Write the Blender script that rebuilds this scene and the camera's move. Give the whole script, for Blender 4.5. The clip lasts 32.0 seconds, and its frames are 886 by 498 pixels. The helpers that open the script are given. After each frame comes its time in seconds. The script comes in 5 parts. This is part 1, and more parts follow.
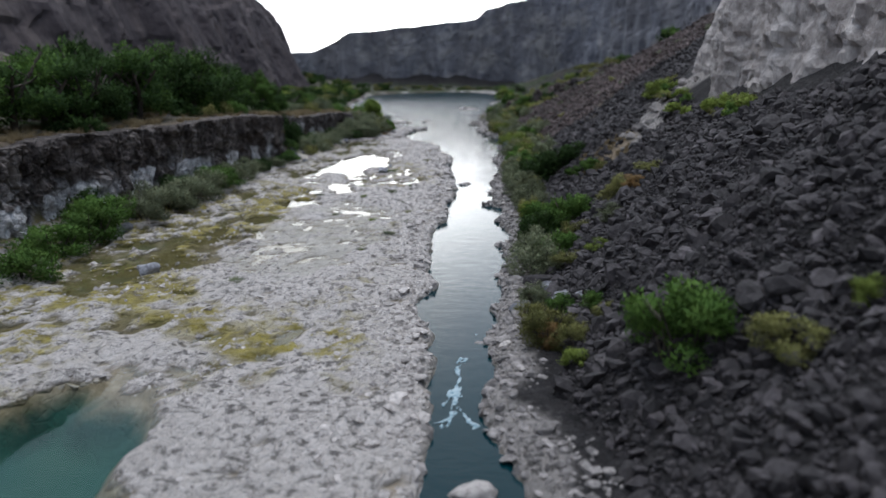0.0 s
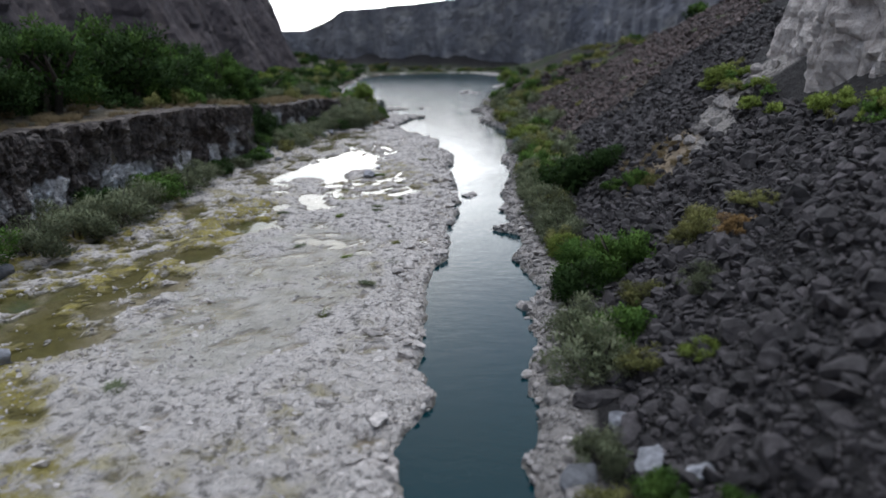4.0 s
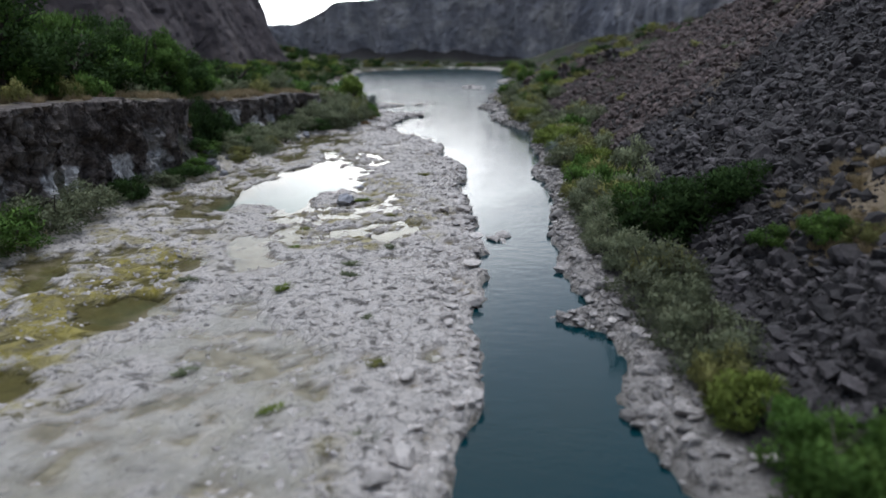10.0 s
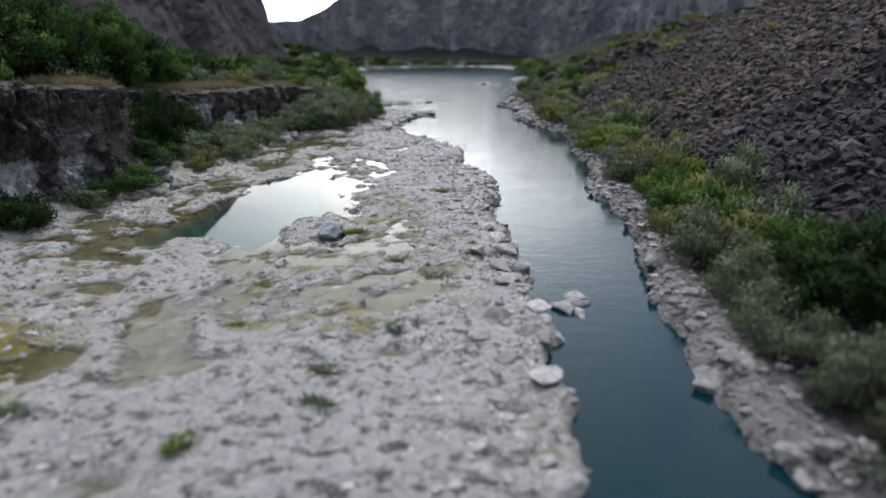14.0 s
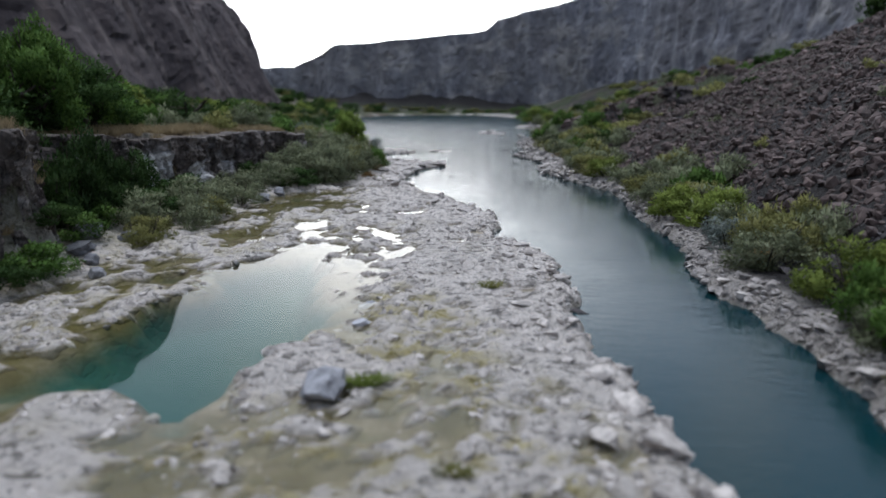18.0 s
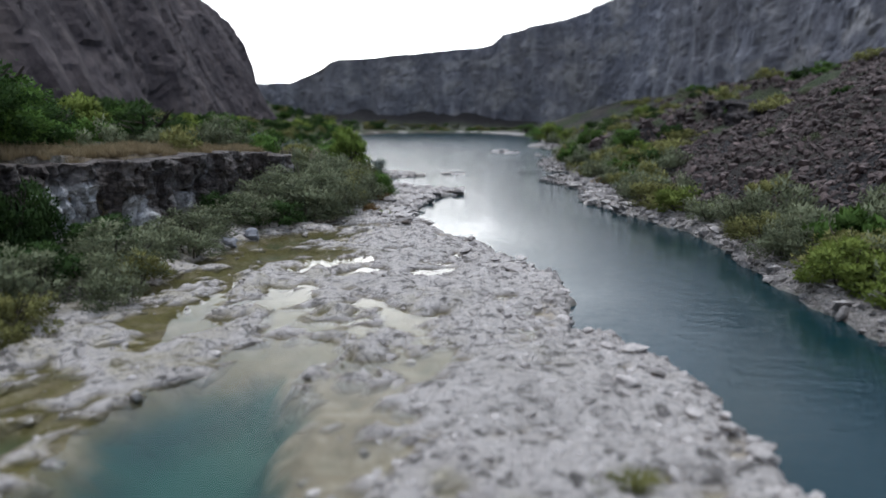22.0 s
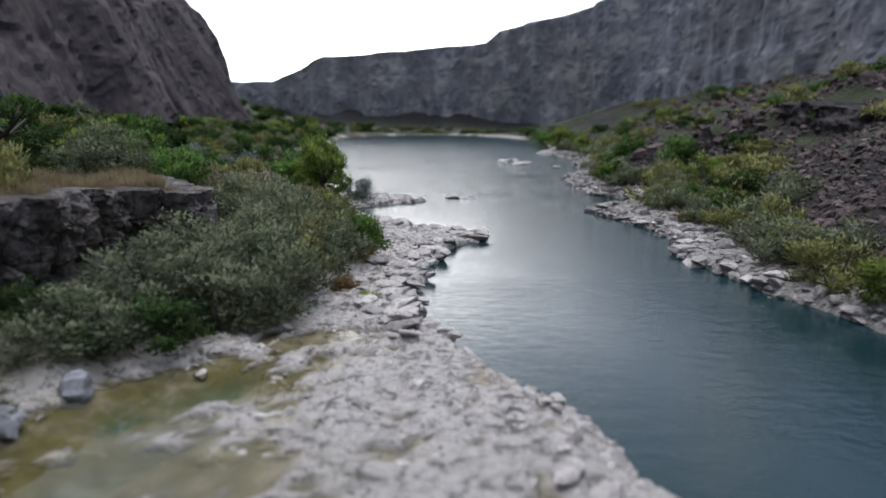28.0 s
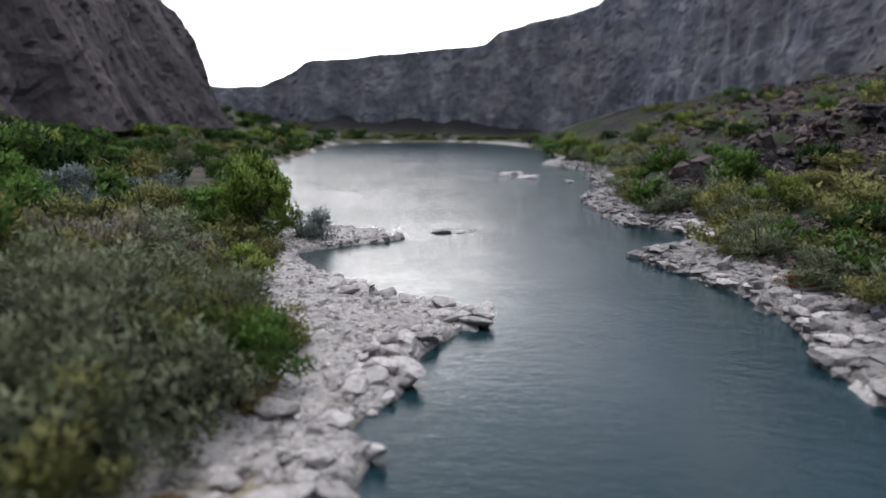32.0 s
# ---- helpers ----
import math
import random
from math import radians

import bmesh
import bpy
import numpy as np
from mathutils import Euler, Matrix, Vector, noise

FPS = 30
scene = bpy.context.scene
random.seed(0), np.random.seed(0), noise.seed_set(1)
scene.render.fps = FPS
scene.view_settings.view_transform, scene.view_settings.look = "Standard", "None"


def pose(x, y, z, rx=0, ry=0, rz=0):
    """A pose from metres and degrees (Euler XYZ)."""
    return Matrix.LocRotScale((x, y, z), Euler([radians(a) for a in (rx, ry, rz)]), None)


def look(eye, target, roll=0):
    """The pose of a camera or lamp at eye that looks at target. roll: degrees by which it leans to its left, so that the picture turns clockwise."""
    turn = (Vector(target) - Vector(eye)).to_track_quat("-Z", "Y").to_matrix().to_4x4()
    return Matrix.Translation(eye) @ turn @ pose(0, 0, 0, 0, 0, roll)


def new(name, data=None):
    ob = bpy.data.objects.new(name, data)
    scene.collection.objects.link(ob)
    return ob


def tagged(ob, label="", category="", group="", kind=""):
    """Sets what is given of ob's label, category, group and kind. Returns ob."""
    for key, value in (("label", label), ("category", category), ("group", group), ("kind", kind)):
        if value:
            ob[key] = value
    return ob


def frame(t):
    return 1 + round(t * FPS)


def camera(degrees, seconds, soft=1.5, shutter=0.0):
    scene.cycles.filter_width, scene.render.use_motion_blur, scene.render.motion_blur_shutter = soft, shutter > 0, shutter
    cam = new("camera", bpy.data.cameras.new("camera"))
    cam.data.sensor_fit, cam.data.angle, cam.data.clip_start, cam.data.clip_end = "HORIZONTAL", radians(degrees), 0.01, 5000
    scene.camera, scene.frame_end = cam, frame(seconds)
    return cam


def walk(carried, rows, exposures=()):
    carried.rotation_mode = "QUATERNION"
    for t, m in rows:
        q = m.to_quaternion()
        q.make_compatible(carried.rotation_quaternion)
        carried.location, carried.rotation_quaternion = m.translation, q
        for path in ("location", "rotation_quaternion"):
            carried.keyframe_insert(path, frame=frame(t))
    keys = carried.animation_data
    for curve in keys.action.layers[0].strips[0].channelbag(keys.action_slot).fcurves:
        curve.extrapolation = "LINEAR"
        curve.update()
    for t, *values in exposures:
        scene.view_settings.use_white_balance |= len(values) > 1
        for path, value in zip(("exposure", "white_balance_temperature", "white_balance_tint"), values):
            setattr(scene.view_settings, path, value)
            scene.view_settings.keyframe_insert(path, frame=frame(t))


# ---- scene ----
cam = camera(66.0, 32.0, soft=1.7)
# a miniature look: sharp some fifty metres off, soft nearer and farther
cam.data.dof.use_dof, cam.data.dof.focus_distance, cam.data.dof.aperture_fstop = True, 46.0, 0.12
# seconds, eye, yaw, pitch, roll
ROWS = [
    (0, (1.872, 3.422, 14.759), 9.85, -14.67, -1.11),
    (1, (1.185, 8.074, 14.789), 9.86, -15.54, -1.12),
    (2, (0.433, 12.777, 14.768), 9.85, -15.85, -1.16),
    (3, (-0.427, 17.287, 14.874), 9.82, -16.05, -1.05),
    (3.5, (-0.825, 19.564, 14.965), 9.81, -16.19, -1.03),
    (5.5, (-2.652, 28.418, 14.551), 9.64, -16.33, -0.91),
    (6, (-3.046, 30.766, 14.334), 9.71, -16.42, -1.09),
    (7, (-4.029, 35.163, 13.840), 9.70, -16.37, -1.11),
    (8, (-4.965, 39.489, 13.365), 9.65, -16.36, -1.10),
    (9, (-5.942, 43.725, 13.019), 9.56, -16.39, -1.09),
    (10, (-6.901, 48.054, 12.454), 9.52, -16.41, -1.10),
    (11, (-7.844, 52.455, 11.840), 9.95, -16.40, -1.31),
    (12, (-9.000, 56.694, 11.423), 9.91, -16.49, -1.13),
    (13, (-10.130, 61.032, 10.905), 9.85, -16.40, -0.86),
    (14, (-11.163, 65.408, 10.399), 9.96, -16.31, -0.79),
    (14.5, (-11.847, 67.446, 10.340), 9.83, -16.34, -0.70),
    (16.5, (-14.645, 75.576, 9.762), 9.47, -14.29, -0.30),
    (17, (-15.521, 77.481, 9.633), 9.19, -13.61, -0.24),
    (18, (-16.842, 81.472, 9.439), 9.13, -12.43, -0.24),
    (19, (-18.113, 85.813, 9.157), 9.20, -11.51, -0.20),
    (20, (-19.446, 90.060, 8.964), 9.14, -11.03, -0.06),
    (21, (-20.640, 94.209, 9.017), 9.07, -11.01, -0.04),
    (22, (-21.780, 98.437, 8.960), 9.05, -10.99, -0.10),
    (23, (-22.919, 102.497, 9.081), 9.00, -11.05, 0.05),
    (24, (-24.100, 106.805, 9.242), 8.92, -11.11, -0.07),
    (25, (-25.193, 111.094, 9.344), 8.99, -11.11, -0.01),
    (25.5, (-25.826, 113.251, 9.361), 8.59, -11.10, 0.12),
    (27.5, (-27.818, 122.379, 9.453), 8.07, -10.99, 0.19),
    (28, (-28.018, 124.757, 9.446), 8.05, -10.94, 0.19),
    (29, (-28.475, 129.723, 9.485), 7.97, -10.85, 0.09),
    (30, (-29.023, 135.039, 9.398), 7.94, -10.62, 0.05),
    (31, (-29.379, 140.351, 9.443), 8.01, -10.50, -0.17),
    (32, (-29.804, 145.727, 9.546), 8.03, -10.47, -0.08),
]


def aimed(eye, yaw, pitch, roll):
    a, b = radians(yaw), radians(pitch)
    ahead = Vector((-math.sin(a) * math.cos(b), math.cos(a) * math.cos(b), math.sin(b)))
    return look(eye, Vector(eye) + 10 * ahead, roll)


walk(cam, [(t, aimed(eye, yaw, pitch, roll)) for t, eye, yaw, pitch, roll in ROWS], [(0, 0.34, 6350, 9), (14, 0.42, 6350, 9), (22, 0.52, 6350, 9), (28, 0.6, 6500, 11), (32, 0.56, 6650, 12)])

# ---------------------------------------------------------------- light
world = bpy.data.worlds.new("overcast_sky")
scene.world = world
world.use_nodes = True
wn = world.node_tree
wn.nodes.clear()
sky = wn.nodes.new("ShaderNodeTexSky")
sky.sky_type = "NISHITA"
sky.sun_disc = False
sky.sun_elevation = radians(8)
sky.sun_rotation = radians(-14)
sky.air_density, sky.dust_density = 1.0, 3.0
veil = wn.nodes.new("ShaderNodeMixRGB")
veil.inputs[0].default_value = 0.6
# broken cloud: white towards the horizon, blue between the clouds overhead
way = wn.nodes.new("ShaderNodeTexCoord")
puffs = wn.nodes.new("ShaderNodeTexNoise")
puffs.inputs["Scale"].default_value, puffs.inputs["Detail"].default_value = 2.6, 5
wn.links.new(way.outputs["Generated"], puffs.inputs["Vector"])
split = wn.nodes.new("ShaderNodeSeparateXYZ")
wn.links.new(way.outputs["Generated"], split.inputs[0])
puff = wn.nodes.new("ShaderNodeMapRange")
puff.inputs["From Min"].default_value, puff.inputs["From Max"].default_value = 0.43, 0.57
wn.links.new(puffs.outputs["Fac"], puff.inputs["Value"])
haze = wn.nodes.new("ShaderNodeMapRange")
haze.inputs["From Min"].default_value, haze.inputs["From Max"].default_value = 0.42, 0.20
wn.links.new(split.outputs[2], haze.inputs["Value"])
cover = wn.nodes.new("ShaderNodeMath")
cover.operation = "MAXIMUM"
wn.links.new(puff.outputs[0], cover.inputs[0])
wn.links.new(haze.outputs[0], cover.inputs[1])
clouds = wn.nodes.new("ShaderNodeMixRGB")
clouds.inputs[1].default_value = (1.9, 3.25, 5.4, 1)
clouds.inputs[2].default_value = (4.3, 4.85, 5.75, 1)
wn.links.new(cover.outputs[0], clouds.inputs[0])
wn.links.new(clouds.outputs[0], veil.inputs[2])
# cloud scatters the low sun's glow without its colour
grey = wn.nodes.new("ShaderNodeHueSaturation")
grey.inputs["Saturation"].default_value = 0.05
grey.inputs["Value"].default_value = 0.78
wn.links.new(sky.outputs[0], grey.inputs["Color"])
wn.links.new(grey.outputs[0], veil.inputs[1])
bg = wn.nodes.new("ShaderNodeBackground")
bg.inputs[1].default_value = 0.15
wn.links.new(veil.outputs[0], bg.inputs[0])
wout = wn.nodes.new("ShaderNodeOutputWorld")
wn.links.new(bg.outputs[0], wout.inputs[0])

sun = new("sun", bpy.data.lights.new("sun", "SUN"))
sun.data.energy, sun.data.angle, sun.data.color = 2.0, radians(50), (0.965, 0.985, 1.0)
sun.matrix_world = look((-6, 14, 66), (0, 0, 0))


# ---------------------------------------------------------------- materials
def rgb(c):
    return (c[0], c[1], c[2], 1.0)


class Mat:
    """A short way to write a node material."""

    def __init__(self, name, rough=0.9, spec=0.3):
        self.m = bpy.data.materials.new(name)
        self.m.use_nodes = True
        self.t = self.m.node_tree
        self.b = self.t.nodes["Principled BSDF"]
        self.b.inputs["Roughness"].default_value = rough
        self.b.inputs["Specular IOR Level"].default_value = spec
        self.co = self.n("ShaderNodeNewGeometry").outputs["Position"]

    def n(self, kind, feature=None, blend_type=None, operation=None, attribute_name=None):
        node = self.t.nodes.new(kind)
        if feature:
            node.feature = feature
        if blend_type:
            node.blend_type = blend_type
        if operation:
            node.operation = operation
        if attribute_name:
            node.attribute_name = attribute_name
        return node

    def link(self, a, b):
        self.t.links.new(a, b)

    def noise(self, scale, detail=5, rough=0.6, stretch=None, co=None):
        node = self.n("ShaderNodeTexNoise")
        node.inputs["Scale"].default_value = scale
        node.inputs["Detail"].default_value = detail
        node.inputs["Roughness"].default_value = rough
        co = co or self.co
        if stretch:
            mp = self.n("ShaderNodeMapping")
            mp.inputs["Scale"].default_value = stretch
            self.link(co, mp.inputs[0])
            co = mp.outputs[0]
        self.link(co, node.inputs["Vector"])
        return node.outputs["Fac"]

    def voronoi(self, scale, feature="DISTANCE_TO_EDGE", stretch=None, out="Distance"):
        node = self.n("ShaderNodeTexVoronoi", feature=feature)
        node.inputs["Scale"].default_value = scale
        co = self.co
        # the cells are pushed out of shape by a noise
        nz = self.n("ShaderNodeTexNoise")
        nz.inputs["Scale"].default_value = scale * 1.3
        self.link(co, nz.inputs["Vector"])
        mix = self.n("ShaderNodeMixRGB", blend_type="LINEAR_LIGHT")
        mix.inputs[0].default_value = 0.35 / scale
        self.link(co, mix.inputs[1])
        self.link(nz.outputs["Color"], mix.inputs[2])
        co = mix.outputs[0]
        if stretch:
            mp = self.n("ShaderNodeMapping")
            mp.inputs["Scale"].default_value = stretch
            self.link(co, mp.inputs[0])
            co = mp.outputs[0]
        self.link(co, node.inputs["Vector"])
        return node.outputs[out]

    def ramp(self, fac, *stops):
        node = self.n("ShaderNodeValToRGB")
        el = node.color_ramp.elements
        while len(el) < len(stops):
            el.new(0.5)
        for e, (p, c) in zip(el, stops):
            e.position = p
            e.color = rgb(c) if not isinstance(c, (int, float)) else (c, c, c, 1)
        self.link(fac, node.inputs[0])
        return node.outputs[0]

    def mix(self, fac, a, b, blend="MIX"):
        node = self.n("ShaderNodeMixRGB", blend_type=blend)
        for i, v in ((0, fac), (1, a), (2, b)):
            if isinstance(v, (int, float)):
                node.inputs[i].default_value = v if i == 0 else (v, v, v, 1)
            elif isinstance(v, tuple):
                node.inputs[i].default_value = rgb(v)
            else:
                self.link(v, node.inputs[i])
        return node.outputs[0]

    def math(self, op, a, b=0.0):
        node = self.n("ShaderNodeMath", operation=op)
        for i, v in ((0, a), (1, b)):
            if isinstance(v, (int, float)):
                node.inputs[i].default_value = v
            else:
                self.link(v, node.inputs[i])
        return node.outputs[0]

    def attr(self, name):
        node = self.n("ShaderNodeAttribute", attribute_name=name)
        return node.outputs["Fac"]

    def island(self):
        return self.n("ShaderNodeNewGeometry").outputs["Random Per Island"]

    def rand(self):
        return self.n("ShaderNodeObjectInfo").outputs["Random"]

    def bump(self, height, strength=0.5, dist=0.1):
        node = self.n("ShaderNodeBump")
        node.inputs["Strength"].default_value = strength
        node.inputs["Distance"].default_value = dist
        self.link(height, node.inputs["Height"])
        self.link(node.outputs[0], self.b.inputs["Normal"])

    def colour(self, socket):
        self.link(socket, self.b.inputs["Base Color"])
        return self.m


def shelf_colour(m):
    """Pale pinkish-grey flood-worn rock, rough, with dark joints here and there. Shade in its pits and ledges is
    painted in.
    """
    big = m.noise(0.16, 4)
    fine = m.noise(2.2, 8, 0.78)
    ledge = m.noise(1.1, 6, 0.7, stretch=(0.55, 1.5, 1))
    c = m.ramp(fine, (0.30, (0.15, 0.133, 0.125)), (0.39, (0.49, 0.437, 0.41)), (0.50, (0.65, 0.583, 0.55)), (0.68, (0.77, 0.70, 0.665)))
    # crevice shade painted dark into the low spots of the relief
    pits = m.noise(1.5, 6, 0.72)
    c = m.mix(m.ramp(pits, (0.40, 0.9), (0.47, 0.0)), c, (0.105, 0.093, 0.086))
    c = m.mix(m.ramp(big, (0.4, 0.0), (0.65, 0.3)), c, (0.50, 0.455, 0.42))
    # small ledge shadows, painted as dark streaks where this noise is low
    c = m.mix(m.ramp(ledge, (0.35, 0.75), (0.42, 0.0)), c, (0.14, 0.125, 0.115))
    crack = m.voronoi(1.7, stretch=(1.0, 0.55, 1.0))
    c = m.mix(m.math("MULTIPLY", m.ramp(crack, (0.0, 0.6), (0.035, 0.0)), m.ramp(m.noise(0.9, 4), (0.48, 0.0), (0.6, 1.0))), c, (0.075, 0.066, 0.062))
    return c, crack, m.math("ADD", m.math("ADD", fine, m.math("MULTIPLY", pits, 1.2)), m.math("MULTIPLY", ledge, 1.2))


def make_ground():
    m = Mat("ground_rock_and_soil", 0.88, 0.25)
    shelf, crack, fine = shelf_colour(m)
    # yellow-green and brown algae on the wet shelf
    an = m.noise(0.55, 6, 0.65)
    alg_c = m.ramp(m.noise(0.9, 4), (0.3, (0.08, 0.06, 0.008)), (0.5, (0.26, 0.205, 0.014)), (0.7, (0.42, 0.34, 0.045)))
    silt = m.ramp(m.noise(0.8, 5, 0.6), (0.3, (0.40, 0.365, 0.315)), (0.7, (0.62, 0.57, 0.515)))
    shelf = m.mix(m.attr("silt"), shelf, silt)
    wet = m.attr("wet")
    under = m.attr("under")
    an = m.math("ADD", an, m.math("MULTIPLY", m.attr("algae"), 0.13))
    shelf = m.mix(m.math("MULTIPLY", wet, m.ramp(an, (0.48, 0.0), (0.58, 0.85))), shelf, alg_c)
    bed = m.ramp(m.noise(0.8, 7, 0.7), (0.35, (0.15, 0.12, 0.085)), (0.5, (0.27, 0.22, 0.165)), (0.64, (0.42, 0.355, 0.29)))
    bed = m.mix(m.math("MULTIPLY", wet, m.ramp(an, (0.35, 0.3), (0.55, 1.0))), bed, m.mix(m.noise(1.3, 4), (0.06, 0.05, 0.02), (0.2, 0.165, 0.065)))
    bed = m.mix(m.attr("deep"), bed, (0.024, 0.095, 0.082))
    shelf = m.mix(under, shelf, bed)
    dark = m.ramp(m.noise(1.7, 7, 0.7), (0.32, (0.009, 0.008, 0.008)), (0.55, (0.032, 0.028, 0.029)), (0.8, (0.09, 0.08, 0.08)))
    soil = m.ramp(m.noise(0.8, 6, 0.65), (0.3, (0.045, 0.038, 0.028)), (0.5, (0.10, 0.08, 0.062)), (0.72, (0.20, 0.16, 0.125)))
    grass = m.ramp(m.noise(0.7, 6), (0.3, (0.018, 0.03, 0.01)), (0.7, (0.06, 0.08, 0.028)))
    c = m.mix(m.attr("talus"), shelf, dark)
    c = m.mix(m.attr("soil"), c, soil)
    c = m.mix(m.attr("grass"), c, grass)
    c = m.mix(m.attr("sand"), c, m.mix(m.noise(1.2, 6), (0.20, 0.15, 0.10), (0.36, 0.28, 0.2)))
    # silt smooths the beds of the pools
    relief = m.math("ADD", m.math("MULTIPLY", m.ramp(crack, (0, 0), (0.12, 1)), 0.4), fine)
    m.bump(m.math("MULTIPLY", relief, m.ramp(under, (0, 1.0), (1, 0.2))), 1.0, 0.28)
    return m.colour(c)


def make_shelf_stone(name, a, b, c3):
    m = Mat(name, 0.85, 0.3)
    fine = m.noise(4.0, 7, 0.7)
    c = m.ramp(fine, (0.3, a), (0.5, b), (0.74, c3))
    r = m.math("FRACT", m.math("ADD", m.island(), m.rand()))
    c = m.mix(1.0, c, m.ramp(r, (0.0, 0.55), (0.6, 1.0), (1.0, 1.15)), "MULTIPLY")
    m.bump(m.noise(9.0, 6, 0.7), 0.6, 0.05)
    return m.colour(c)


def make_dark_stone(name, a, b, c3):
    m = Mat(name, 0.82, 0.35)
    c = m.ramp(m.noise(3.0, 7, 0.7), (0.28, a), (0.52, b), (0.8, c3))
    r = m.math("FRACT", m.math("ADD", m.island(), m.rand()))
    c = m.mix(1.0, c, m.ramp(r, (0.0, 0.5), (0.6, 1.0), (0.93, 1.3), (1.0, 2.0)), "MULTIPLY")
    m.bump(m.noise(7.0, 6, 0.7), 0.6, 0.06)
    return m.colour(c)


def make_cliff(name, a, b, c3, pale, pale_amount, scale, flood=False):
    m = Mat(name, 0.9, 0.2)
    streak = m.noise(0.22 * scale, 6, 0.62, stretch=(1, 1, 0.16))
    grain = m.noise(0.9 * scale, 7, 0.7)
    band = m.noise(0.12 * scale, 4, 0.6, stretch=(0.12, 0.12, 1.0))
    c = m.ramp(grain, (0.28, a), (0.5, b), (0.75, c3))
    c = m.mix(m.ramp(band, (0.42, 0.0), (0.6, 0.5)), c, a)
    c = m.mix(m.math("MULTIPLY", m.ramp(streak, (0.5, 0.0), (0.64, 1.0)), pale_amount), c, pale)
    if name == "canyon_cliff":
        c = m.mix(m.ramp(m.noise(0.012, 3), (0.45, 0.0), (0.65, 0.45)), c, m.mix(grain, (0.10, 0.085, 0.082), (0.26, 0.228, 0.215)))
        c = m.mix(m.math("MULTIPLY", m.ramp(m.noise(0.05, 5, 0.65, stretch=(1, 1, 1.6)), (0.52, 0.0), (0.62, 0.6)), 1.0), c, (0.34, 0.315, 0.305))
    if flood:
        # bleached patches on the lower half, where high water reaches
        sep = m.n("ShaderNodeSeparateXYZ")
        m.link(m.co, sep.inputs[0])
        low = m.ramp(m.math("DIVIDE", sep.outputs[2], 8.0), (0.42, 1.0), (0.8, 0.0))
        patch = m.ramp(m.noise(0.22, 5, 0.6), (0.49, 0.0), (0.56, 0.5))
        white = m.ramp(m.math("ADD", m.attr("bleach"), m.math("MULTIPLY", m.noise(0.9, 5, 0.6, stretch=(1, 1, 0.4)), 0.9)), (0.72, 0.0), (0.84, 0.95))
        joint = m.voronoi(0.7, stretch=(1, 1, 0.6))
        c = m.mix(m.ramp(joint, (0.0, 0.8), (0.05, 0.0)), c, (0.018, 0.015, 0.013))
        bleached = m.ramp(grain, (0.3, (0.28, 0.265, 0.265)), (0.6, (0.74, 0.71, 0.71)))
        bleached = m.mix(m.ramp(joint, (0.0, 0.8), (0.018, 0.0)), bleached, (0.06, 0.055, 0.05))
        c = m.mix(m.math("MAXIMUM", m.math("MULTIPLY", low, patch), white), c, bleached)
    m.bump(m.math("ADD", m.noise(0.8 * scale, 7, 0.7, stretch=(1, 1, 0.35)), grain), 1.0 if scale > 1 else 0.6, 0.6 / scale)
    return m.colour(c)


def make_leaf(name, low, high, tip):
    m = Mat(name, 0.75, 0.1)
    r = m.math("FRACT", m.math("ADD", m.island(), m.rand()))
    c = m.mix(m.ramp(r, (0.0, 0.25), (1.0, 0.85)), low, high)
    c = m.mix(m.ramp(m.noise(0.9, 3), (0.45, 0.0), (0.7, 0.7)), c, tip)
    hsv = m.n("ShaderNodeHueSaturation")
    m.link(m.math("ADD", m.math("MULTIPLY", m.rand(), 0.5), 0.75), hsv.inputs["Value"])
    m.link(c, hsv.inputs["Color"])
    m.colour(hsv.outputs[0])
    # light passes through the thin blades
    thin = m.n("ShaderNodeBsdfTranslucent")
    m.link(hsv.outputs[0], thin.inputs["Color"])
    both = m.n("ShaderNodeMixShader")
    both.inputs[0].default_value = 0.33
    m.link(m.b.outputs[0], both.inputs[1])
    m.link(thin.outputs[0], both.inputs[2])
    m.link(both.outputs[0], m.t.nodes["Material Output"].inputs["Surface"])
    return m.m


def make_river():
    m = Mat("river_water", 0.08, 0.5)
    m.b.inputs["IOR"].default_value = 1.33
    deep = m.noise(0.05, 3)
    narrow = m.mix(deep, (0.0008, 0.017, 0.023), (0.0015, 0.027, 0.034))
    wide = m.mix(deep, (0.006, 0.021, 0.026), (0.010, 0.030, 0.036))
    w1 = m.noise(0.9, 4, 0.6, stretch=(0.8, 1.4, 1))
    w2 = m.noise(4.2, 3, 0.6, stretch=(0.7, 1.5, 1))
    patch = m.ramp(m.noise(0.07, 3), (0.36, 0.5), (0.62, 1.0))
    # the broad reach takes more wind than the narrow channel
    sep = m.n("ShaderNodeSeparateXYZ")
    m.link(m.co, sep.inputs[0])
    m.colour(m.mix(m.ramp(m.math("DIVIDE", sep.outputs[1], 300.0), (0.30, 0.0), (0.5, 1.0)), narrow, wide))
    broad_reach = m.ramp(m.math("DIVIDE", sep.outputs[1], 300.0), (0.25, 0.2), (0.52, 0.35), (0.75, 0.9), (1.0, 1.8))
    m.link(m.ramp(m.math("DIVIDE", sep.outputs[1], 400.0), (0.38, 0.05), (0.75, 0.2)), m.b.inputs["Roughness"])
    m.bump(m.math("MULTIPLY", m.math("ADD", w1, m.math("MULTIPLY", w2, 0.5)), m.math("MULTIPLY", patch, broad_reach)), 1.0, 0.09)
    return m.m


